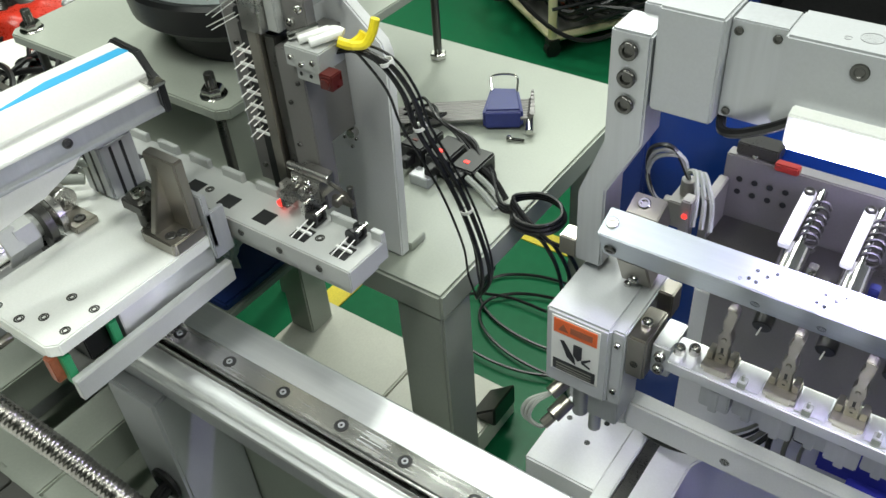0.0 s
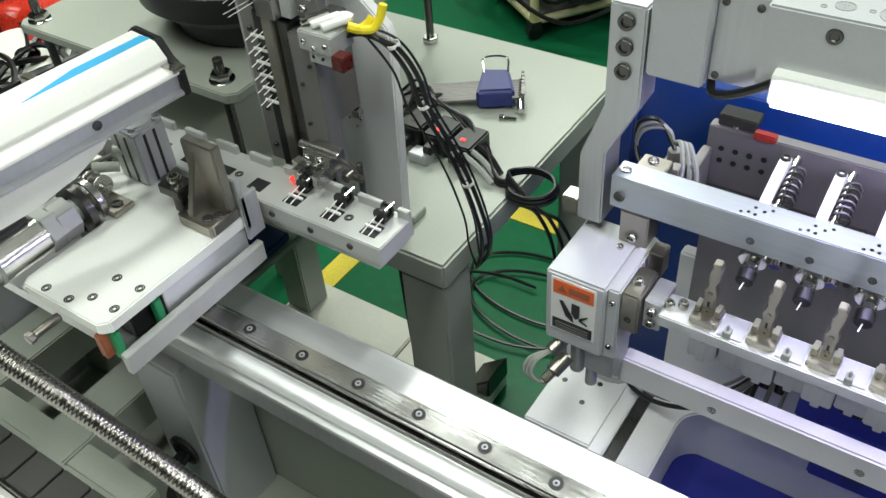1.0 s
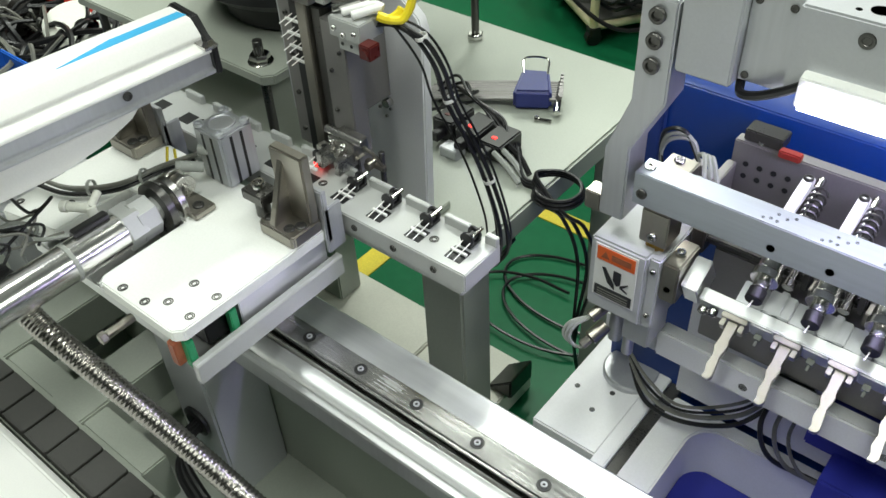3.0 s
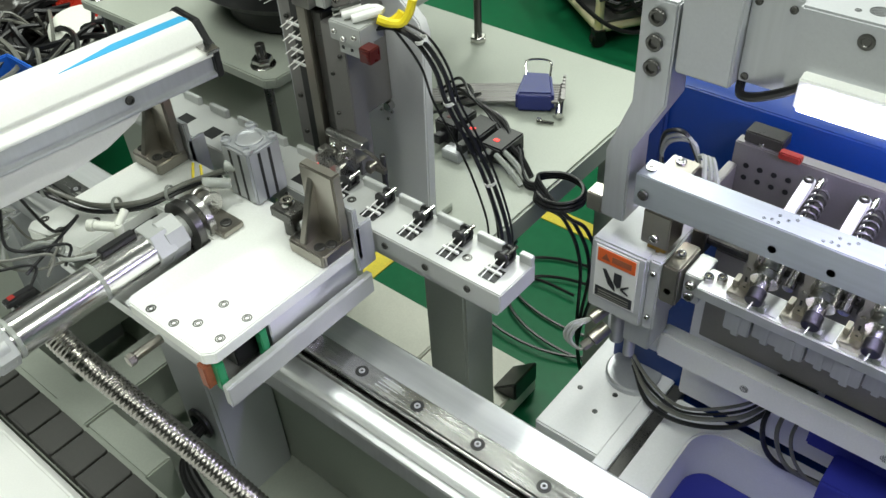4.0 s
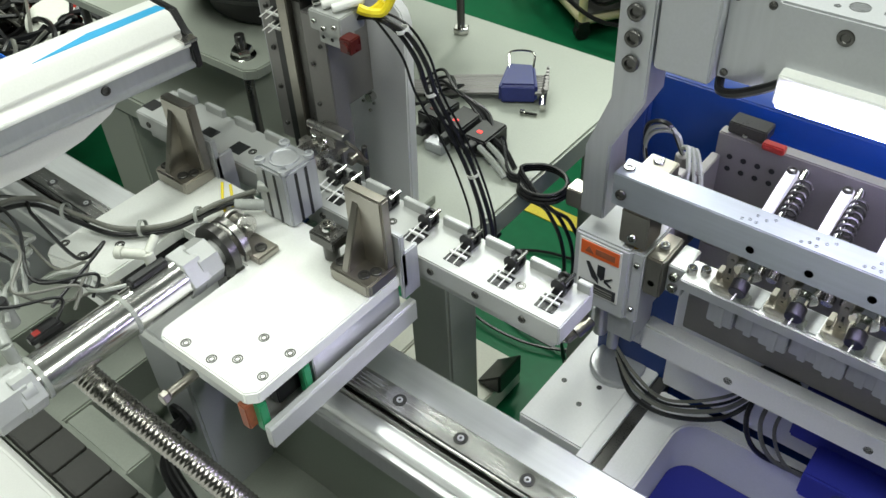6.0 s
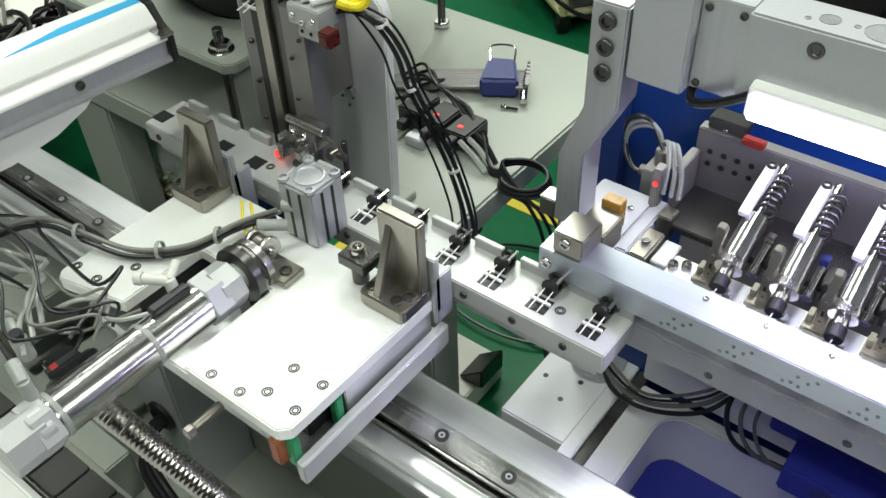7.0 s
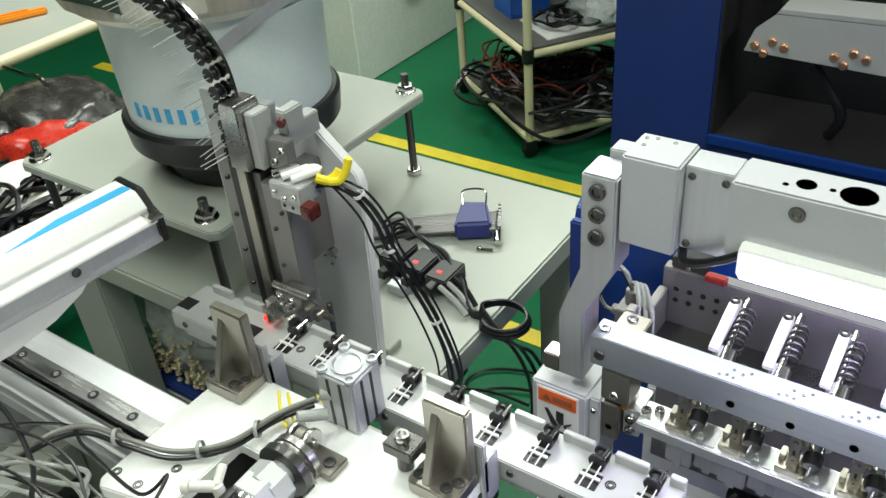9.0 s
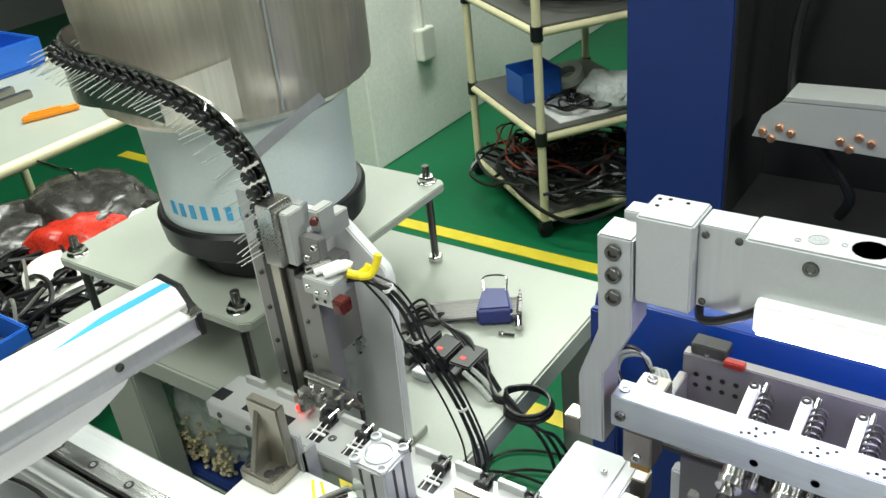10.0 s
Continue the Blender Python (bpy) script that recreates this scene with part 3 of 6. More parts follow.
    part("clamp_ring", lathe([(0.019, 0), (0.0215, 0), (0.0215, 0.006), (0.019, 0.006), (0.019, 0)], (-0.018, -0.0135, 0.890), (0, 1, 0), 32), SATIN, c, "bright clamp ring")
    part("switch_lead", tube([(-0.022, -0.1, 0.91), (-0.03, -0.115, 0.912), (-0.045, -0.118, 0.908), (-0.06, -0.108, 0.905), (-0.07, -0.12, 0.912), (-0.085, -0.135, 0.905)], 0.0017, 6), CLEART, c, "pale switch lead")
    part("conduit", tube([(-0.084, -0.142, 0.848), (-0.058, -0.142, 0.826), (-0.02, -0.135, 0.80), (0.06, -0.117, 0.74), (0.14, -0.105, 0.69), (0.28, -0.096, 0.63), (0.46, -0.094, 0.6)], 0.0110, 20, 10, (0.0042, 0.0007)), CONDUIT, c, "corrugated steel conduit")
    return c


CARRIAGE = carriage()


def coil_bobbin():
    """A bobbin that the column feeds into a pocket of the jig bar."""
    o = thing("coil_bobbin", (0, 0, 0), "small black coil bobbin with two pale wire legs", "bobbin", "bobbins fed to the jig bar")
    bobbin_parts(o, Vector((0, 0, 0)))
    return o


BOBBINS = [(k, coil_bobbin()) for k in range(2, 9)]


# ---- feeder bench ----
def bench():
    b = thing("feeder_bench", (-0.4, 0.37, 0), "pale grey-green painted steel bench under the bowl feeder", "bench")
    part("bench_top", bx(-0.79, -0.105, 0.187, 0.614, 0.722, 0.755, 0.003), BENCH, b)
    part("corner_post", bx(-0.165, -0.108, 0.190, 0.24, 0.0, 0.722, 0.003), BENCH, b)
    part("corner_post", bx(-0.735, -0.645, 0.190, 0.235, 0.0, 0.722, 0.003), BENCH, b)
    part("corner_post", bx(-0.165, -0.108, 0.55, 0.60, 0.0, 0.722, 0.003), BENCH, b)
    part("corner_post", bx(-0.78, -0.72, 0.53, 0.59, 0.06, 0.722, 0.003), BENCH, b)
    part("lower_shelf", bx(-0.735, -0.53, 0.236, 0.40, 0.455, 0.468, 0.002), BENCH, b)
    return b


bench()
base = thing("base_board", (-0.45, 0.45, 0.0), "pale painted base boxes on the floor under the bench", "base")
part("board", bx(-0.785, -0.50, 0.40, 0.62, 0.0, 0.06, 0.003), BOARD, base)
part("board", bx(-0.497, -0.30, 0.38, 0.62, 0.0, 0.058, 0.003), BOARD, base)
part("plug", prism([(-0.34, 0.06), (-0.285, 0.06), (-0.285, 0.11)], "y", 0.53, 0.60, 0.003), BLACK, base, "black wedge-shaped plug")


def raised_plate():
    p = thing("feeder_plate", (-0.52, 0.37, 0.755), "raised pale plate on four threaded studs", "plate")
    part("plate", prism([(-0.70, 0.18), (-0.36, 0.18), (-0.35, 0.19), (-0.35, 0.568), (-0.36, 0.578), (-0.70, 0.578), (-0.71, 0.568), (-0.71, 0.19)], "z", 0.873, 0.885, 0.0015), BENCH, p)
    for x, y in ((-0.384, 0.202), (-0.688, 0.2), (-0.376, 0.564), (-0.682, 0.56)):
        s = part("stud", cyl((x, y, 0.755), (x, y, 0.91), 0.0055, 12), DARK, p, "dark threaded stud")
        piece("nut", NUT, (x, y, 0.885), "z", 0.0115, 0.01, s)
        piece("nut", NUT, (x, y, 0.756), "z", 0.0115, 0.008, s)
        piece("washer", BOLT, (x, y, 0.885), "z", 0.014, 0.002, s)
    return p


raised_plate()


def bowl_feeder():
    cx, cy = -0.456, 0.335
    f = thing("bowl_feeder", (cx, cy, 0.885), "vibratory bowl feeder with stainless bowl, pale drum and black foot", "bowl feeder")
    part("foot", lathe([(0, 0), (0.085, 0), (0.09, 0.004), (0.092, 0.04), (0.075, 0.042), (0, 0.042)], (cx, cy, 0.886), (0, 0, 1), 48), BLACK, f, "black rubber foot")
    part("base_ring", lathe([(0, 0), (0.112, 0), (0.126, 0.012), (0.129, 0.04), (0.125, 0.044), (0, 0.044)], (cx, cy, 0.922), (0, 0, 1), 56), BLACK, f, "black base ring")
    part("drum", lathe([(0, 0), (0.1195, 0), (0.124, 0.125), (0.121, 0.129), (0, 0.129)], (cx, cy, 0.966), (0, 0, 1), 64), DRUM, f, "pale blue-white drum")
    for i in range(7):
        a = radians(-97 + 7.4 * i)
        c0 = Vector((cx + 0.1203 * math.cos(a), cy + 0.1203 * math.sin(a), 0.992))
        m = pose(*c0, 0, 0, math.degrees(a)) @ Matrix.Diagonal((1, 1, 1, 1))
        bm = bx(-0.0005, 0.001, -0.0036, 0.0036, -0.0085, 0.0085, 0)
        bm.transform(m)
        part("print_mark", bm, STRIPE, f, "blue printed mark on the drum")
    part("bowl", lathe([(0, 0), (0.138, 0), (0.150, 0.01), (0.153, 0.17), (0.156, 0.172), (0.15, 0.174), (0.145, 0.06), (0, 0.04)], (cx, cy, 1.096), (0, 0, 1), 64), BOWL, f, "polished stainless bowl")
    wp = []
    for k in range(17):
        a = radians(-150 + 15 * k)
        r = 0.1555 + 0.0002 * k
        wp.append((a, r))
    bm = bmesh.new()
    lo = [bm.verts.new((cx + r * math.cos(a), cy + r * math.sin(a), 1.11)) for a, r in wp]
    hi = [bm.verts.new((cx + (r + 0.004) * math.cos(a), cy + (r + 0.004) * math.sin(a), 1.25)) for a, r in wp]
    for i in range(len(wp) - 1):
        bm.faces.new((lo[i], lo[i + 1], hi[i + 1], hi[i]))
    bmesh.ops.solidify(bm, geom=bm.faces[:], thickness=0.0015)
    part("spiral_skirt", bm, BOWL, f, "outer stainless spiral skirt")
    def shell(a0, a1, r0, z0, z1, z2, n=10):
        """A curved sheet against the bowl from angle a0 to a1; its top rises from z1 to z2."""
        b = bmesh.new()
        cols = []
        for i in range(n + 1):
            a, top = radians(a0 + (a1 - a0) * i / n), z1 + (z2 - z1) * i / n
            cols.append([b.verts.new((cx + (r0 + 0.029 * (z - 1.11)) * math.cos(a), cy + (r0 + 0.029 * (z - 1.11)) * math.sin(a), z)) for z in (z0, top)])
        for A, B in zip(cols, cols[1:]):
            b.faces.new((A[0], B[0], B[1], A[1]))
        bmesh.ops.recalc_face_normals(b, faces=b.faces)
        bmesh.ops.solidify(b, geom=b.faces[:], thickness=0.0014)
        return b
    part("patch_sheet", shell(-74, -41, 0.1585, 1.114, 1.152, 1.176), BOWL, f, "welded dull steel patch")
    a = radians(-26)
    part("weld_seam", tube([(cx + 0.1625 * math.cos(a), cy + 0.1625 * math.sin(a), 1.252), (cx + 0.161 * math.cos(a), cy + 0.161 * math.sin(a), 1.18), (cx + 0.1595 * math.cos(a), cy + 0.1595 * math.sin(a), 1.112)], 0.0022, 6), ALU, f, "bright weld seam")
    part("support_strip", tube([(-0.246, 0.156, 1.119), (-0.266, 0.222, 1.119), (-0.284, 0.288, 1.119)], 0.0075, 4, 4), ALU, f, "stainless support strip")
    return f


bowl_feeder()

CHUTE = [(-0.47, 0.235, 1.196), (-0.52, 0.215, 1.194), (-0.535, 0.185, 1.190), (-0.515, 0.158, 1.185), (-0.475, 0.148, 1.182), (-0.43, 0.146, 1.179), (-0.36, 0.144, 1.172), (-0.307, 0.142, 1.162),
         (-0.269, 0.140, 1.146), (-0.243, 0.140, 1.117), (-0.236, 0.140, 1.08), (-0.236, 0.140, 1.03)]


def chute():
    c = thing("feed_chute", (-0.4, 0.15, 1.03), "curved stainless chute filled with small black coil bobbins", "feed chute")
    path = smooth_path(CHUTE, 12)
    bm = bmesh.new()
    rows = []
    for i, p in enumerate(path):
        d = (path[min(i + 1, len(path) - 1)] - path[max(i - 1, 0)]).normalized()
        s = Vector((0, 1, 0)) if i > 40 else Vector((-d.y, d.x, 0)).normalized()
        u = d.cross(s).normalized() * -1
        if u.z < 0 and i < 90:
            u = -u
        rows.append([bm.verts.new(p + s * a + u * b) for a, b in ((0.0095, 0.014), (0.0065, 0.014), (0.0065, -0.014), (0.0095, -0.014))])
    for A, B in zip(rows, rows[1:]):
        for k in range(4):
            bm.faces.new((A[k], A[(k + 1) % 4], B[(k + 1) % 4], B[k]))
    bmesh.ops.recalc_face_normals(bm, faces=bm.faces)
    part("track", bm, STEEL, c, "polished curved steel track")
    low = bmesh.new()
    rows = []
    for i in range(16, 76, 2):
        p, d = path[i], (path[i + 1] - path[i - 1]).normalized()
        q = Vector((-d.y, d.x, 0)).normalized()
        drop = 0.05 - 0.0005 * abs(i - 40)
        rows.append([low.verts.new(p + q * a + Vector((0, 0, z))) for a, z in ((0.0062, -0.008), (0.0044, -0.008), (0.0044, -drop), (0.0062, -drop))])
    for A, B in zip(rows, rows[1:]):
        for k in range(4):
            low.faces.new((A[k], A[(k + 1) % 4], B[(k + 1) % 4], B[k]))
    low.faces.new(rows[0]), low.faces.new(rows[-1])
    bmesh.ops.recalc_face_normals(low, faces=low.faces)
    part("chute_skirt", low, SATIN, c, "dull steel skirt under the track")
    bob = unit("bobbin", merge(cyl((0, 0.0045, 0), (0, 0.0025, 0), 0.0068, 12), cyl((0, 0.0025, 0), (0, -0.0025, 0), 0.0045, 12), cyl((0, -0.0025, 0), (0, -0.0045, 0), 0.0064, 12)), BLACK)
    pin = unit("pin", merge(cyl((-0.002, -0.004, 0), (-0.006, -0.029, -0.006), 0.0005, 5, 0), cyl((0.003, -0.004, 0), (0.001, -0.029, -0.006), 0.00042, 5, 0)), CLEART)
    acc, last = 0.0, path[0]
    for p in path:
        acc += (p - last).length
        last = p
        if acc >= 0.0128:
            acc = 0.0
            o = new("bobbin", bob)
            o.parent, o.matrix_basis = c, pose(*(p - c.location), 0, random.uniform(-20, 20), random.uniform(-6, 6))
            o = new("pin", pin)
            o.parent, o.matrix_basis = c, pose(*(p - c.location), random.uniform(-6, 6), random.uniform(-25, 25), random.uniform(-12, 12))
    return c


chute()


def pick_column():
    c = thing("feed_column", (-0.27, 0.2, 0.755), "upright feeding column with guide rails and an escapement", "feed column")
    part("support_plate", prism([(-0.272, 0.757), (-0.170, 0.757), (-0.161, 0.978), (-0.165, 0.990), (-0.214, 1.034), (-0.272, 1.034)], "y", 0.214, 0.226, 0.0015), TRAYW, c, "tall grey support plate with a sloped shoulder")
    part("plate_foot", bx(-0.205, -0.168, 0.2265, 0.25, 0.7555, 0.765, 0.001), BENCH, c)
    part("spacer", bx(-0.225, -0.206, 0.1725, 0.214, 0.90, 1.0, 0.001), BACKP, c)
    part("back_plate", prism([(-0.288, 0.885), (-0.272, 0.868), (-0.205, 0.868), (-0.205, 1.075), (-0.288, 1.075)], "y", 0.1605, 0.172, 0.001), ALUV, c, "pale anodised back plate")
    bolts([(-0.278, 0.1605, z) for z in (0.90, 0.95, 1.0, 1.05)], "-y", 0.0022, c, BOLTD)
    left = part("rail", bx(-0.268, -0.2475, 0.146, 0.160, 0.862, 1.03, 0.001), BACKP, c)
    bolts([(-0.258, 0.146, z) for z in (0.88, 0.92, 0.96, 1.0)], "-y", 0.0024, left, BOLTD)
    part("track_cover", bx(-0.247, -0.2345, 0.141, 0.160, 0.846, 1.022, 0.0006), BLACK, c, "dark slotted track")
    part("rail", bx(-0.234, -0.2215, 0.137, 0.160, 0.845, 1.022, 0.001), NICKEL, c, "plated guide rail")
    part("rail", bx(-0.221, -0.2085, 0.142, 0.160, 0.858, 1.018, 0.001), DARK, c)
    right = part("rail", bx(-0.208, -0.181, 0.139, 0.158, 0.862, 1.012, 0.001), BACKP, c)
    bolts([(-0.2, 0.139, z) for z in (0.885, 0.925, 0.965)] + [(-0.188, 0.139, 0.985), (-0.186, 0.139, 0.88)], "-y", 0.002, right, BOLTD)
    part("foot_block", bx(-0.234, -0.205, 0.132, 0.158, 0.838, 0.857, 0.001), NICKEL, c, "plated foot block of the track")
    part("guide_block", prism([(-0.233, 1.0225), (-0.212, 1.0225), (-0.212, 1.08), (-0.215, 1.084), (-0.23, 1.084), (-0.233, 1.08)], "y", 0.133, 0.160, 0.0008), SATIN, c, "plated guide block at the chute end")
    arm_top = part("top_bracket", bx(-0.1995, -0.176, 0.147, 0.158, 1.0235, 1.052, 0.001), BACKP, c, "grey bracket to the support plate")
    bolts([(-0.181, 0.147, 1.045), (-0.191, 0.147, 1.033)], "-y", 0.0034, arm_top)
    part("top_block", merge(bx(-0.2115, -0.2, 0.14, 0.16, 1.0235, 1.076, 0.001), bx(-0.198, -0.186, 0.162, 0.185, 1.05, 1.072, 0.0015), bx(-0.212, -0.198, 0.1585, 0.214, 1.03, 1.05, 0.001)), JIG, c, "milled aluminium top block")
    part("red_cap", cyl((-0.186, 0.158, 1.066), (-0.183, 0.153, 1.066), 0.004, 12), REDD, c, "dark red sensor cap")
    clamp = part("sensor_clamp", merge(bx(-0.187, -0.152, 0.130, 0.158, 1.006, 1.0232, 0.001), bx(-0.181, -0.152, 0.133, 0.146, 0.994, 1.0065, 0.001)), JIG, c, "aluminium sensor clamp")
    part("sensor_amp", merge(bx(-0.1515, -0.139, 0.126, 0.139, 0.997, 1.010, 0.001), cyl((-0.145, 0.126, 1.003), (-0.145, 0.1245, 1.003), 0.0045, 14)), REDD, c, "dark red sensor head")
    for i in range(3):
        part("fibre_head", cyl((-0.186 + 0.011 * i, 0.135, 1.027), (-0.172 + 0.011 * i, 0.155, 1.030), 0.0034, 10), PAPER if i else STEEL, c, "white connector")
    part("fibre_sleeve", tube([(-0.163, 0.150, 1.028), (-0.156, 0.155, 1.030), (-0.150, 0.157, 1.028)], 0.0042, 8), PAPER, c, "white cable sleeve")
    bolts([(-0.180, 0.130, 1.015), (-0.17, 0.130, 1.011), (-0.158, 0.130, 1.015)], "-y", 0.0024, clamp)
    bolts([(-0.176, 0.133, 1.0), (-0.166, 0.133, 1.0)], "-y", 0.0016, clamp, HOLE, 0.0006)
    gr = part("gripper", merge(bx(-0.196, -0.165, 0.118, 0.138, 0.893, 0.911, 0.001), bx(-0.194, -0.187, 0.100, 0.124, 0.888, 0.903, 0.0006), bx(-0.172, -0.166, 0.100, 0.124, 0.888, 0.903, 0.0006), cyl((-0.202, 0.124, 0.913), (-0.158, 0.124, 0.913), 0.0038, 12), cyl((-0.18, 0.112, 0.899), (-0.18, 0.126, 0.899), 0.0048, 12), prism([(-0.206, 0.876), (-0.199, 0.876), (-0.195, 0.898), (-0.206, 0.9)], "y", 0.112, 0.122, 0.0006)), SATIN, c, "plated escapement gripper")
    bolts([(-0.19, 0.118, 0.906), (-0.176, 0.118, 0.907), (-0.184, 0.118, 0.897)], "-y", 0.003, gr)
    part("gripper_light", cyl((-0.2, 0.103, 0.886), (-0.2, 0.109, 0.886), 0.0032, 12), REDLED, c, "glowing red sensor spot")
    part("side_pin", cyl((-0.147, 0.135, 0.845), (-0.147, 0.135, 0.903), 0.0028, 10), DARK, c, "dark upright pin")
    part("arm", merge(bx(-0.166, -0.143, 0.131, 0.136, 0.884, 0.889, 0.0006), cyl((-0.158, 0.126, 0.887), (-0.158, 0.138, 0.887), 0.0045, 12), tube([(-0.163, 0.128, 0.906), (-0.152, 0.131, 0.899), (-0.145, 0.134, 0.889)], 0.0018, 6)), NICKEL, c)
    bolts([(-0.222, 0.214, 0.882), (-0.208, 0.214, 0.884), (-0.214, 0.214, 0.874)], "-y", 0.0018, c)
    part("head_bolt", cyl((-0.208, 0.2138, 0.893), (-0.208, 0.206, 0.893), 0.0048, 14), STEEL, c)
    for i in range(2):
        part("marker", tube([(-0.150 + i * 0.014, 0.15, 1.025), (-0.142 + i * 0.014, 0.155, 1.022 + 0.004 * i), (-0.136 + i * 0.012, 0.16, 1.026 + 0.008 * i), (-0.134 + i * 0.012, 0.163, 1.030 + 0.014 * i)], 0.0042 - 0.0006 * i, 8), YELLOW, c, "yellow cable marker")
    return c


pick_column()


def cables():
    for i, (dx, dy, r) in enumerate(((0, 0, 0.0021), (0.007, 0.002, 0.0022), (0.004, 0.011, 0.0012), (-0.009, 0.006, 0.0011), (-0.014, -0.002, 0.0011))):
        pts = [(-0.162, 0.15 + dy, 1.012), (-0.14, 0.155 + dy, 1.018), (-0.12 + dx, 0.16 + dy, 1.010), (-0.109 + dx, 0.17 + dy, 0.981), (-0.107 + dx, 0.18 + dy, 0.944), (-0.094 + dx, 0.19 + dy, 0.904), (-0.084 + dx, 0.20 + dy, 0.863), (-0.076 + dx, 0.21 + dy, 0.81), (-0.076 + dx, 0.215 + dy, 0.772), (-0.089, 0.225 + dy, 0.735), (-0.107, 0.25 + dy, 0.712), (-0.12, 0.30, 0.70)]
        lump("sensor_cable", tube(pts, r, 8), RUBBER, "black sensor cable hanging from the column", "cable", (-0.1, 0.2, 0.75), "hanging sensor cables")
    for p in ((-0.105, 0.180, 0.95), (-0.117, 0.163, 1.012), (-0.080, 0.202, 0.862)):
        lump("cable_tie", lathe([(0.0048, 0), (0.0056, 0), (0.0056, 0.003), (0.0048, 0.003), (0.0048, 0)], p, (0.25, 0.2, -1), 18), PAPER, "white nylon tie round the sensor cables", "cable tie", p, "cable ties")
    for i in range(3):
        z = 0.757 + 0.004 * i
        r = 0.029 - 0.0015 * i
        pts = [(-0.16, 0.36, z + 0.01), (-0.13, 0.33, z)] + [(-0.086 + r * math.cos(a), 0.332 + 0.9 * r * math.sin(a), z + 0.0012 * k) for k, a in enumerate([radians(190 + 45 * k) for k in range(9)])] + [(-0.088 + 0.012 * i, 0.31, 0.758), (-0.073 + 0.014 * i, 0.325, 0.735), (-0.062 + 0.012 * i, 0.345, 0.66), (-0.066, 0.36, 0.5), (-0.1, 0.5, 0.15), (-0.2, 0.6, 0.01)]
        lump("coiled_cable", tube(pts, 0.0022, 6), RUBBER, "thin black cable coiled at the bench edge", "cable", (-0.1, 0.33, 0.755), "coiled cables")
    for i in range(3):
        cx, cy, r = -0.36 + 0.05 * math.sin(i * 2.1), 0.83 + 0.05 * math.cos(i * 1.7), 0.12 + 0.03 * math.sin(i * 3.0)
        pts = [(cx + r * 1.5 * math.cos(a), cy + 0.8 * r * math.sin(a), 0.008 + 0.004 * i) for a in [radians(30 * k + 40 * i) for k in range(12)]]
        lump("floor_cable", tube(pts, 0.0034, 6), RUBBER, "black cable looped on the green floor", "cable", (cx, cy, 0), "looped floor cables")
    for i in range(3):
        lump("mains_cable", tube([(-0.235 - 0.012 * i, 0.30, 0.64), (-0.24 - 0.012 * i, 0.31, 0.5), (-0.25 - 0.012 * i, 0.33, 0.31)], 0.0035, 6), RUBBER, "black cable hanging under the bench", "cable", (-0.25, 0.3, 0.3), "hanging mains cables")
    for i in range(3):
        lump("motor_cable", tube([(-0.318 + 0.004 * i, -0.03, 0.56), (-0.312 + 0.005 * i, -0.055, 0.562), (-0.285, -0.075 - 0.005 * i, 0.556), (-0.24, -0.085 - 0.006 * i, 0.535), (-0.19, -0.09 - 0.006 * i, 0.49), (-0.15, -0.095, 0.45), (-0.08, -0.095, 0.436)], 0.0042, 8), RUBBER, "black motor cable out of the grommet", "cable", (-0.318, -0.05, 0.56), "motor cables")


cables()


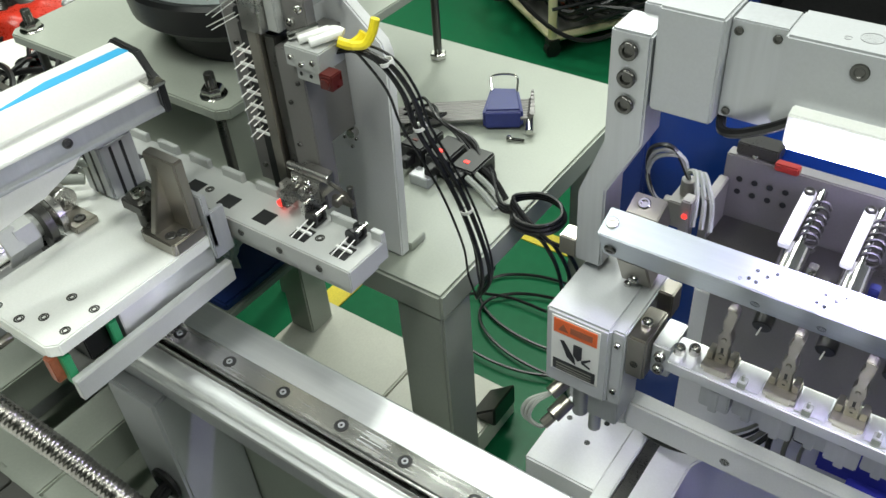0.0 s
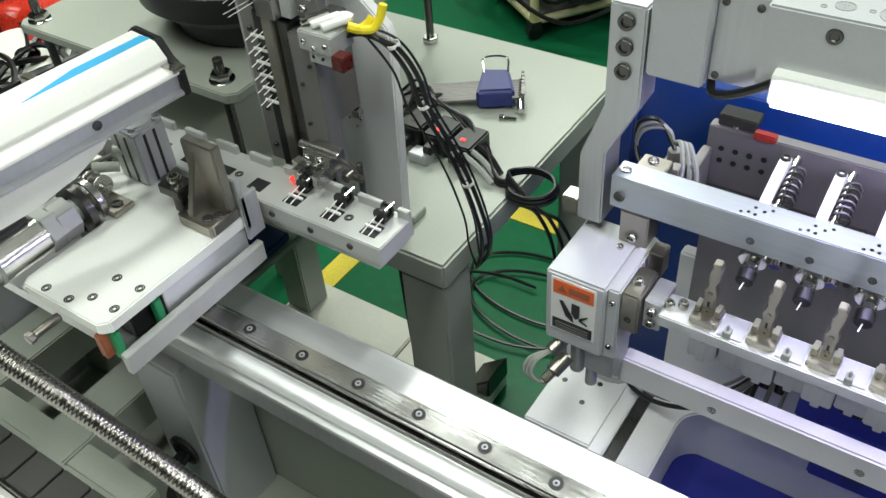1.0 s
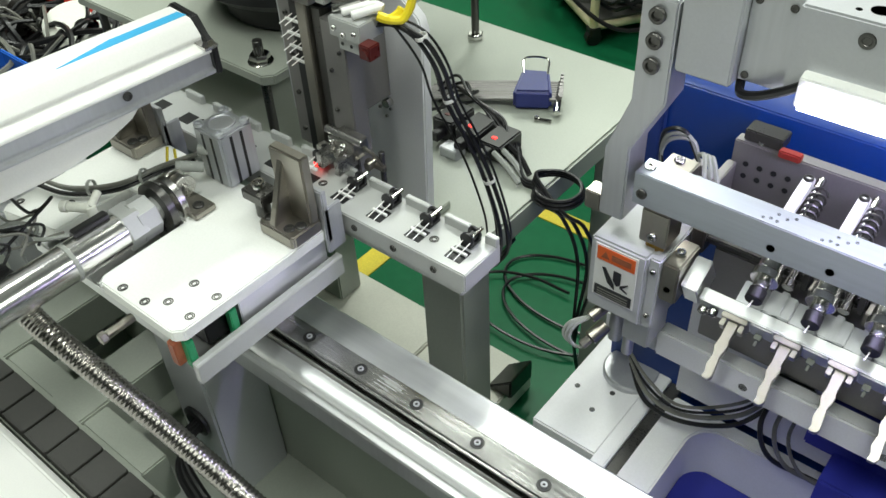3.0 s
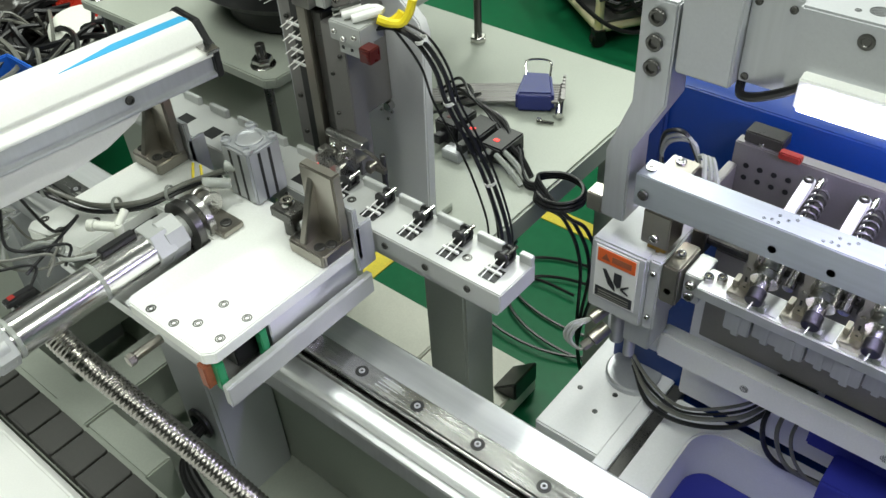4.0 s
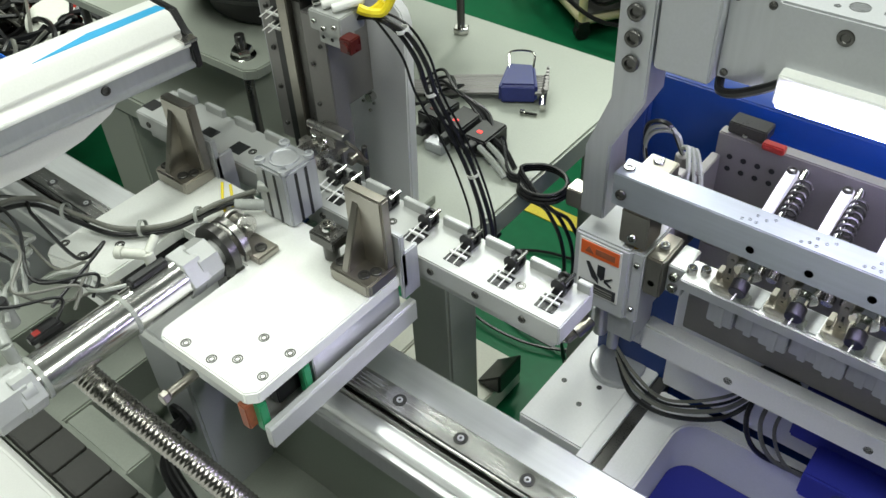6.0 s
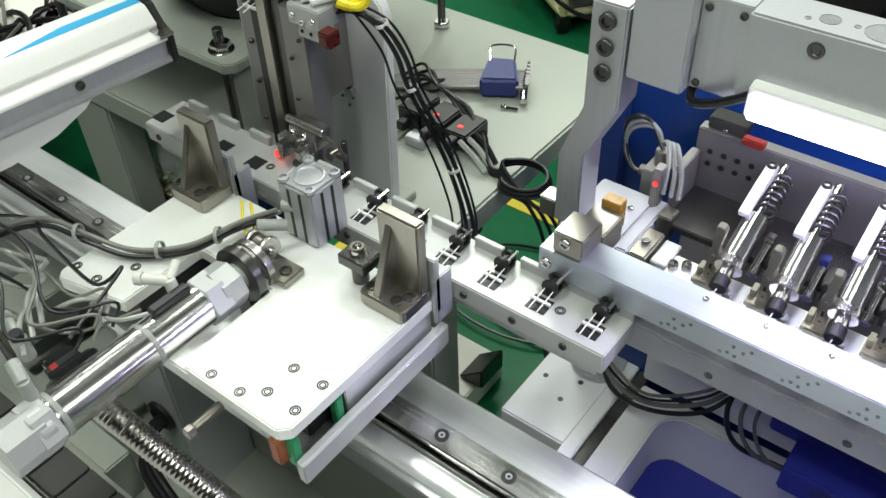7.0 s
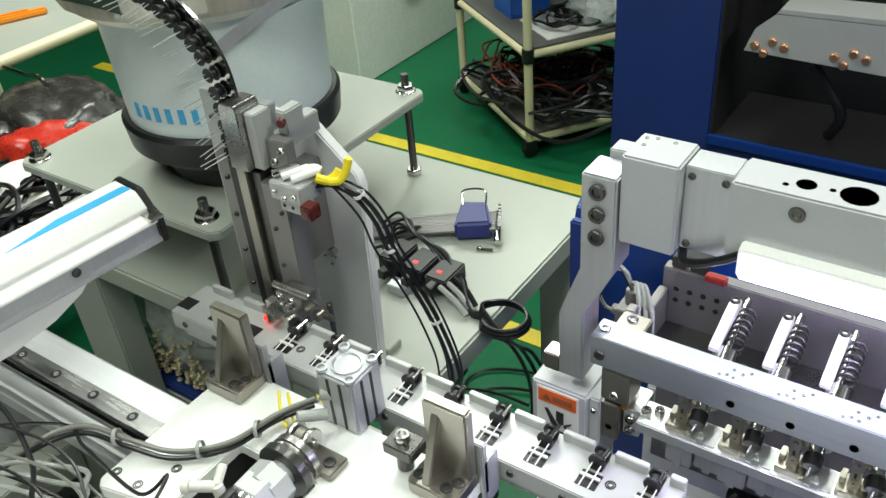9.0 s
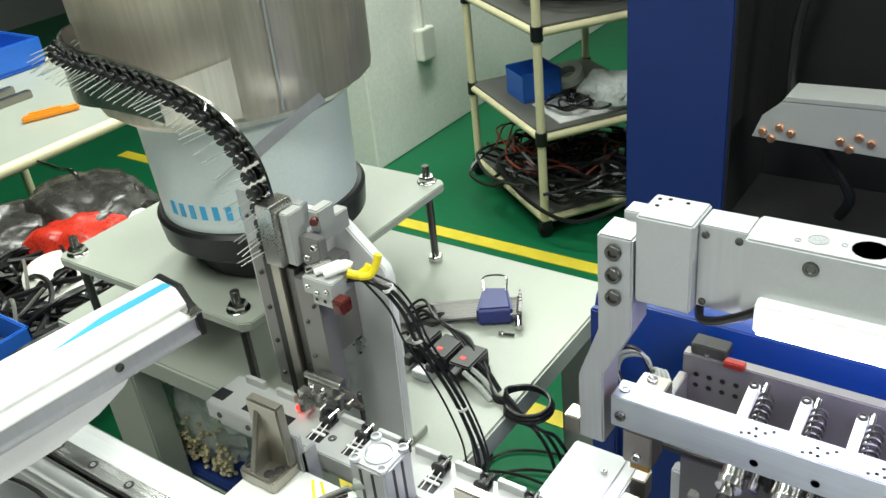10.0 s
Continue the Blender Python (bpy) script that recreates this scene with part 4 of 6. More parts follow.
def bench_tools():
    a = thing("fibre_amplifier", (-0.21, 0.36, 0.755), "black fibre sensor amplifiers with tangled cables", "sensor amplifier")
    for i in range(3):
        b = part("amp_body", bx(-0.268 + 0.034 * i, -0.238 + 0.034 * i, 0.340, 0.385, 0.758, 0.786 - 0.003 * i, 0.002), BLACK, a)
        part("display", bx(-0.258 + 0.034 * i, -0.252 + 0.034 * i, 0.352, 0.356, 0.7852 - 0.003 * i, 0.7868 - 0.003 * i, 0), REDLED if i else REDD, b, "red display")
        part("plug", bx(-0.258 + 0.034 * i, -0.248 + 0.034 * i, 0.325, 0.341, 0.765, 0.777, 0.001), BLACK, b)
    part("din_clip", bx(-0.24, -0.215, 0.318, 0.336, 0.7555, 0.768, 0.001), ALUV, a, "aluminium rail clip")
    for i in range(6):
        part("cable", tube([(-0.31 + 0.02 * math.sin(i), 0.37 + 0.01 * i, 0.762), (-0.28 + 0.02 * math.cos(i * 2), 0.405 + 0.004 * i, 0.775 + 0.003 * i), (-0.25, 0.395, 0.79), (-0.21 + 0.02 * math.sin(i * 3), 0.385, 0.785), (-0.17, 0.375 - 0.004 * i, 0.768), (-0.15 - 0.004 * i, 0.355, 0.76)], 0.002, 6), RUBBER, a, "tangled black cable")
    for i in range(3):
        part("plug_lead", tube([(-0.175, 0.36 - 0.012 * i, 0.775), (-0.15, 0.352 - 0.012 * i, 0.77), (-0.13, 0.342 - 0.01 * i, 0.76)], 0.0034, 6), CLEART if i else RUBBER, a, "pale cable plug")
    h = thing("hex_key_set", (-0.222, 0.478, 0.755), "folded hex key set in a dark blue plastic holder", "hex keys")
    m = Matrix.Translation((-0.222, 0.478, 0.757)) @ Matrix.Rotation(radians(30), 4, "Z")
    holder = prism([(-0.021, -0.028), (0.027, -0.026), (0.020, 0.026), (-0.014, 0.028)], "z", 0, 0.026, 0.004, 3)
    holder.transform(m)
    ho = part("holder", holder, BLUEP, h, "dark blue plastic holder")
    for i in range(7):
        y = -0.02 + 0.0062 * i
        L = 0.08 + 0.014 * (6 - i)
        t = tube([(-L - 0.03, y * 0.9 - 0.004, 0.004 + 0.001 * i), (-0.02, y, 0.012), (0.028, y, 0.013), (0.033, y, 0.014), (0.036, y - 0.002, 0.018), (0.037, y - 0.004, 0.022 + 0.0012 * i)], 0.0018 + 0.0003 * (6 - i), 6, 4)
        t.transform(m)
        part("hex_key", t, BACKP, h, "bright steel hex key")
    t = tube([(-0.012, 0.026, 0.02), (-0.012, 0.046, 0.03), (0.016, 0.046, 0.03), (0.018, 0.026, 0.02)], 0.0014, 6, 6)
    t.transform(m)
    part("wire_bail", t, STEEL, h)
    t = cyl((0.034, -0.042, 0.006), (0.034, -0.004, 0.012), 0.0048, 12)
    t.transform(m)
    part("hex_key", t, STEEL, h, "thick steel hex key end")
    s = thing("screw", (-0.178, 0.446, 0.755), "small loose steel cap screw lying on the bench", "screw")
    part("shank", cyl((-0.188, 0.443, 0.7575), (-0.172, 0.4485, 0.7575), 0.0022, 8), STEEL, s)
    part("head", cyl((-0.192, 0.4415, 0.7585), (-0.187, 0.4435, 0.7585), 0.0036, 10), STEEL, s)


bench_tools()


# ---- white covered actuator over the carriage ----
def actuator():
    a = thing("covered_actuator", (-0.26, 0.07, 0.974), "white covered linear actuator with a cyan stripe", "linear actuator")
    part("cover", prism([(-0.332, 0.995), (-0.2625, 0.995), (-0.2615, 0.997), (-0.2625, 0.999), (-0.275, 1.002), (-0.2735, 1.006), (-0.283, 1.017), (-0.286, 1.019), (-0.316, 1.0195), (-0.329, 1.010)], "y", -0.9, 0.066, 0.0006), COVER, a, "white folded cover")
    part("body", prism([(-0.330, 0.974), (-0.2665, 0.974), (-0.264, 0.9755), (-0.264, 0.978), (-0.268, 0.980), (-0.268, 0.9945), (-0.330, 0.9945)], "y", -0.9, 0.068, 0.0005), ALUV, a, "aluminium extrusion")
    part("under_panel", prism([(-0.9, 0.9738), (0.0, 0.9738), (-0.012, 0.964), (-0.04, 0.953), (-0.08, 0.946), (-0.9, 0.942)], "x", -0.325, -0.272, 0.001), COVER, a, "white panel below the extrusion")
    part("end_plate", prism([(-0.331, 0.974), (-0.2625, 0.974), (-0.2625, 1.0), (-0.273, 1.006), (-0.284, 1.0205), (-0.318, 1.021), (-0.332, 1.010)], "y", 0.0665, 0.0725, 0.001), BLACK, a, "black end plate")
    part("end_lip", bx(-0.276, -0.258, 0.058, 0.071, 1.0, 1.003, 0.0005), STEEL, a, "bright sheet end lip")
    part("stripe", prism([(-0.302, 0.064), (-0.2915, 0.066), (-0.2905, -0.05), (-0.302, 0.001)], "z", 1.0175, 1.0196, 0), STRIPE, a, "cyan decal stripe")
    piece("bolt", BOLTD, (-0.268, -0.012, 0.987), "x", 0.004, 0.0015, a)
    part("support_beam", bx(-0.36, -0.24, -0.95, -0.82, 0.0, 0.9495, 0.003), COVER, a, "white support post")
    a.rotation_euler = (0, 0, radians(-6))
    return a


actuator()


# ---- winding machine ----
def machine_body():
    m = thing("winding_machine", (0.4, 0.35, 0), "blue and white coil winding machine body", "winding machine")
    back = [(0.328, 0.30), (0.328, 0.925), (0.332, 0.938), (0.342, 0.944), (0.375, 0.946), (0.39, 0.936), (0.395, 0.92), (0.395, 0.30)]
    part("rear_housing", prism(back, "x", 0.0, 1.1, 0.001), BLUE, m, "glossy blue rear housing with a rounded top")
    part("side_housing", bx(0.0, 0.028, 0.318, 0.328, 0.60, 0.93, 0.002), BLUED, m)
    part("inner_panel", bx(0.09, 1.1, 0.312, 0.3275, 0.58, 0.765, 0.002), TRAYW, m, "white inner panel")
    part("deck", bx(-0.018, 0.062, 0.194, 0.42, 0.535, 0.567, 0.002), TRAYW, m, "white painted deck plate")
    part("round_foot", lathe([(0, 0), (0.032, 0), (0.032, 0.006), (0.03, 0.008), (0, 0.008)], (0.035, 0.315, 0.567), (0, 0, 1), 32), ALUV, m, "round metal foot")
    bolts([(0.028, 0.243, 0.5672), (0.034, 0.276, 0.5672), (-0.003, 0.262, 0.5672), (0.05, 0.29, 0.5672)], "z", 0.0032, m, HOLE, 0.0004)
    part("deck_edge", bx(0.0625, 0.079, 0.10, 0.42, 0.53, 0.574, 0.0015), TRAYW, m)
    part("seal", bx(0.0795, 0.093, 0.10, 0.42, 0.53, 0.569, 0.001), DARK, m, "dark seal strip")
    rim = [(0.0935, 0.02), (0.130, 0.02)] + [(0.160 - 0.030 * math.cos(radians(a)), 0.263 + 0.030 * math.sin(radians(a))) for a in range(0, 91, 10)] + [(1.1, 0.293), (1.1, 0.311), (0.0935, 0.311)]
    tray = [prism(rim, "z", 0.44, 0.573, 0.002), bx(0.1305, 1.1, 0.02, 0.09, 0.44, 0.57, 0.006), bx(0.093, 1.1, 0.02, 0.311, 0.42, 0.44, 0.001)]
    part("tray", merge(*tray), TRAYW, m, "white moulded tray")
    part("tray_mat", bx(0.1305, 1.1, 0.091, 0.2925, 0.442, 0.50, 0.001), TRAYBLUE, m, "blue tray lining")
    part("lower_body", bx(0.02, 1.1, 0.10, 0.39, 0.0, 0.42, 0.004), WHITE, m)
    part("blue_block", merge(bx(0.235, 1.1, 0.262, 0.31, 0.66, 0.715, 0.002), bx(0.262, 1.1, 0.225, 0.28, 0.635, 0.668, 0.002)), TRAYBLUE, m, "blue painted block")
    part("block_slot", bx(0.27, 0.34, 0.2615, 0.2625, 0.69, 0.705, 0), BLACK, m)
    part("block_bore", cyl((0.30, 0.2245, 0.652), (0.30, 0.226, 0.652), 0.011, 20), BLUEP, m)
    return m


machine_body()


def machine_cables():
    for i, (r, dz) in enumerate(((0.0026, 0), (0.0026, 0.014), (0.0016, 0.024), (0.0018, 0.034))):
        lump("machine_cable", tube([(0.04, 0.30 - 0.004 * i, 0.60 + dz), (0.075, 0.27, 0.592 + dz), (0.12, 0.262 - 0.003 * i, 0.60 + dz), (0.17, 0.27, 0.625 + dz), (0.195, 0.295, 0.65 + dz)], r, 8), RUBBER if i % 2 == 0 else GREYT, "cable sagging across the white deck", "cable", (0.1, 0.28, 0.6), "deck cables")
    for i in range(3):
        lump("drop_cable", tube([(0.195 + 0.014 * i, 0.30, 0.67), (0.193 + 0.014 * i, 0.275, 0.64), (0.21 + 0.016 * i, 0.275, 0.60), (0.25 + 0.014 * i, 0.292, 0.578), (0.34, 0.301, 0.576), (0.46, 0.302, 0.576)], 0.0027 - 0.0004 * i, 8), RUBBER if i == 0 else GREYT, "cable dropping from the panel to the tray", "cable", (0.2, 0.29, 0.6), "dropping cables")
    b = thing("cable_gland", (0.2, 0.31, 0.66), "black cable gland block on the white panel", "cable gland")
    part("block", merge(bx(0.185, 0.225, 0.295, 0.312, 0.655, 0.68, 0.002), cyl((0.20, 0.298, 0.66), (0.20, 0.29, 0.65), 0.006, 12), cyl((0.215, 0.298, 0.66), (0.215, 0.29, 0.65), 0.006, 12)), BLACK, b)


machine_cables()


def nozzle_bank():
    b = thing("wire_nozzle_bank", (0.3, 0.3, 0.76), "steel back plate carrying spring-loaded wire nozzles", "nozzle bank")
    part("back_plate", bx(0.102, 1.0, 0.298, 0.31, 0.84, 0.925, 0.001), BACKP, b, "plain steel back plate")
    part("side_plate", bx(0.100, 0.108, 0.262, 0.297, 0.842, 0.905, 0.001), BACKP, b, "grey side plate")
    part("lower_shelf", bx(0.108, 1.0, 0.2385, 0.298, 0.8605, 0.867, 0.001), DARK, b, "dark steel shelf")
    part("front_wall", bx(0.125, 1.0, 0.2385, 0.252, 0.757, 0.860, 0.001), BACKP, b, "grey lower wall")
    part("top_rail", bx(0.108, 0.14, 0.30, 0.318, 0.9255, 0.936, 0.001), DARK, b, "dark top rail")
    part("clip", bx(0.140, 0.158, 0.292, 0.300, 0.9255, 0.932, 0.001), REDP, b, "red plastic clip")
    bolts([(0.116, 0.304, 0.9255), (0.123, 0.302, 0.9255)], "z", 0.003, b)
    bolts([(0.115 + 0.012 * (k % 4), 0.2978, 0.905 - 0.012 * (k // 4)) for k in range(8)], "-y", 0.0025, b, HOLE, 0.0006)
    for k in range(9):
        x = 0.175 + 0.0425 * k
        n = part("nozzle_body", merge(cyl((x + 0.003, 0.246, 0.899), (x + 0.004, 0.205, 0.886), 0.0098, 28), cyl((x + 0.004, 0.205, 0.886), (x + 0.0043, 0.198, 0.8835), 0.0110, 28), cyl((x + 0.0043, 0.198, 0.8835), (x + 0.0045, 0.190, 0.881), 0.0058, 18)), CHROME, b, "polished nozzle sleeve")
        part("tip", cyl((x + 0.0045, 0.190, 0.881), (x + 0.005, 0.180, 0.8778), 0.0068, 16), BLACK, n, "black nozzle tip")
        part("wire", cyl((x + 0.005, 0.181, 0.878), (x + 0.004, 0.174, 0.875), 0.0006, 6, 0), PAPER, n, "thin pale wire")
        part("rod", cyl((x + 0.002, 0.298, 0.916), (x + 0.003, 0.242, 0.898), 0.0035, 12), STEEL, n)
        pts = [Vector((x + 0.002, 0.284, 0.9115)).lerp(Vector((x + 0.003, 0.250, 0.9005)), i / 36) + Vector((0.004, 0, 0)) + 0.0068 * Vector((math.cos(i * math.pi / 3), 0.3 * math.sin(i * math.pi / 3), 0.95 * math.sin(i * math.pi / 3))) for i in range(37)]
        part("spring", tube(pts, 0.0011, 6, 2), DARK, n, "coil spring")
        lv = part("lever", prism([(0.289, 0.921), (0.282, 0.925), (0.262, 0.920), (0.252, 0.9165), (0.234, 0.910), (0.234, 0.905), (0.252, 0.909), (0.262, 0.911), (0.287, 0.913)], "x", x - 0.0085, x - 0.0005, 0.0008), PLATE, b, "pale aluminium lever")
        piece("bolt", BOLTD, (x - 0.0045, 0.281, 0.9235), "z", 0.004, 0.0026, lv)
        piece("bolt", SINK, (x - 0.004, 0.262, 0.9175), "z", 0.0022, 0.002, lv)
        piece("bolt", SINK, (x - 0.004, 0.256, 0.9155), "z", 0.0022, 0.002, lv)
        part("air_valve", merge(cyl((x + 0.017, 0.246, 0.878), (x + 0.017, 0.226, 0.87), 0.004, 14), cyl((x + 0.017, 0.226, 0.87), (x + 0.017, 0.219, 0.867), 0.0048, 14)), STEEL, b, "small steel plunger")
        part("valve_mark", bx(x + 0.013, x + 0.020, 0.246, 0.254, 0.874, 0.886, 0.0008), BLUEP if k % 2 else STEEL, b, "small blue fitting")
        part("post", bx(x + 0.024, x + 0.029, 0.228, 0.25, 0.862, 0.88, 0.0008), DARK, b, "dark upright post")
        part("post", bx(x - 0.012, x - 0.0085, 0.226, 0.24, 0.855, 0.868, 0.0008), NICKEL, b)
    v = part("valve", merge(bx(0.070, 0.09, 0.27, 0.30, 0.86, 0.885, 0.001), cyl((0.08, 0.285, 0.885), (0.08, 0.285, 0.90), 0.006, 14), cyl((0.062, 0.285, 0.872), (0.07, 0.285, 0.872), 0.005, 12), bx(0.088, 0.096, 0.25, 0.262, 0.85, 0.905, 0.001)), BACKP, b, "grey air valve with fittings")
    for i in range(3):
        part("tube", tube([(0.08, 0.285, 0.90), (0.072 - 0.004 * i, 0.285, 0.918 + 0.003 * i), (0.052 - 0.003 * i, 0.285, 0.912 + 0.003 * i), (0.043, 0.29, 0.89), (0.052, 0.288, 0.87), (0.066, 0.286, 0.868)], 0.002, 6), (CLEART, CLEART, RUBBER)[i], v, "looped air tube")
        part("tube", tube([(0.08 + 0.004 * i, 0.284, 0.908), (0.088 + 0.004 * i, 0.275, 0.914), (0.096 + 0.006 * i, 0.262, 0.90), (0.098 + 0.007 * i, 0.255, 0.88)], 0.0022, 6), CLEART, v, "pale air tube")
    part("indicator", cyl((0.0925, 0.249, 0.892), (0.0925, 0.2475, 0.892), 0.0022, 10), REDLED, b, "red indicator")
    return b


nozzle_bank()

def head():
    """The gantry that carries the lamp; rest pose as at five seconds."""
    h = thing("winding_gantry", (0.2, 0.2, 0.98), "white-grey winding machine gantry with an angled side arm", "gantry")
    part("top_box", bx(0.0865, 0.127, 0.1925, 0.2295, 1.031, 1.101, 0.0015), WHITE, h, "white top block")
    part("long_beam", bx(0.1605, 1.0, 0.1925, 0.2285, 1.044, 1.1003, 0.0015), WHITE, h, "long white beam")
    rc = part("joint_plate", bx(0.1275, 0.16, 0.2025, 0.2275, 1.034, 1.0985, 0.0008), ALUV, h, "grey recessed joint plate")
    bolts([(0.1322, 0.2025, 1.0915), (0.1545, 0.2025, 1.0915), (0.1322, 0.2025, 1.0385)], "-y", 0.0027, rc, BOLTD, 0.0012)
    piece("plug", BOLTD, (0.202, 0.1925, 1.0885), "-y", 0.0052, 0.0008, h)
    bolts([(0.2012, 0.209, 1.1003), (0.29, 0.209, 1.1003)], "z", 0.0062, h, HOLE, 0.0006)
    bolts([(0.2315, 0.209, 1.1003), (0.335, 0.209, 1.1003)], "z", 0.0110, h, HOLE, 0.0006)
    bolts([(0.2165, 0.209, 1.1003), (0.19, 0.204, 1.1003)], "z", 0.002, h, HOLE, 0.0006)
    bolts([(0.092, 0.222, 1.101), (0.099, 0.224, 1.101), (0.094, 0.212, 1.101), (0.112, 0.223, 1.101)], "z", 0.0016, h, HOLE, 0.0006)
    arm = [(0.0585, 1.082), (0.0855, 1.082), (0.0855, 1.004), (0.0625, 0.957), (0.0625, 0.886), (0.041, 0.886), (0.041, 0.95), (0.0585, 0.999)]
    a = part("side_arm", prism(arm, "y", 0.190, 0.219, 0.0015), ALUV, h, "angled anodised side arm")
    bolts([(0.0715, 0.190, z) for z in (1.0695, 1.0505, 1.0315)], "-y", 0.0062, a, BOLTD, 0.003)
    part("arm_cap", bx(0.066, 0.0862, 0.2195, 0.236, 1.03, 1.088, 0.001), WHITE, h)
    part("arm_stop", bx(0.026, 0.0408, 0.192, 0.208, 0.884, 0.902, 0.001), NICKEL, h, "small plated stop")
    part("lamp_housing", prism([(0.178, 1.042), (0.198, 1.0435), (0.199, 1.056), (0.186, 1.064), (0.178, 1.062)], "x", 0.174, 0.9, 0.0008), PLATE, h, "slim lamp housing")
    part("lamp_diffuser", prism([(0.1765, 1.0425), (0.1775, 1.0425), (0.1775, 1.0565), (0.1765, 1.0565)], "x", 0.177, 0.9, 0), LEDF, h, "white lamp face")
    part("lamp_underside", prism([(0.178, 1.0405), (0.197, 1.042), (0.197, 1.043), (0.178, 1.0415)], "x", 0.177, 0.9, 0), LEDW, h, "glowing white lamp strip")
    part("lamp_cable", tube([(0.176, 0.188, 1.053), (0.162, 0.19, 1.042), (0.145, 0.192, 1.032), (0.134, 0.196, 1.029), (0.128, 0.21, 1.031)], 0.0032, 8), RUBBER, h, "black lamp cable")
    return h


HEAD_OB = head()


def guide_bar():
    """The pin bar that swings on the head; rest pose is up, its origin on the swing axis."""
    g = thing("guide_bar", (0.09, 0.178, 0.881), "long aluminium guide bar on a plated swing block", "guide bar")
    b = part("bar", bx(0.064, 0.95, 0.190, 0.213, 0.906, 0.936, 0.0008), BARALU, g)
    bl = part("swing_block", bx(0.074, 0.098, 0.1905, 0.216, 0.872, 0.905, 0.001), NICKEL, g, "plated swing block")
    part("swing_block", bx(0.074, 0.098, 0.2135, 0.232, 0.906, 0.934, 0.001), NICKEL, g, "plated swing block")
    part("sensor_tip", bx(0.078, 0.094, 0.196, 0.222, 0.861, 0.8718, 0.0006), AMBER, g, "amber sensor tip")
    bolts([(0.072, 0.190, 0.918)], "-y", 0.0045, b, BOLTD, 0.002)
    bolts([(0.071, 0.201, 0.936), (0.084, 0.224, 0.934)], "z", 0.0045, b, BOLT, 0.002)
    bolts([(0.086, 0.1905, 0.881)], "-y", 0.004, bl, BOLT, 0.003)
    for k in range(18):
        x = 0.176 + 0.0425 * k
        piece("hole", HOLE, (x, 0.19, 0.916), "-y", 0.0032, 0.0006, b)
        piece("bolt", BOLT, (x + 0.008, 0.213, 0.916), "y", 0.0022, 0.0016, b)
        for dx, dy in ((-0.012, 0.005), (-0.007, 0.007), (-0.002, 0.006), (0.003, 0.012), (0.008, 0.016), (-0.004, 0.014)):
            piece("hole", HOLE, (x + dx, 0.19 + dy, 0.936), "z", 0.0013, 0.0006, b)
    return g


GUIDE = guide_bar()


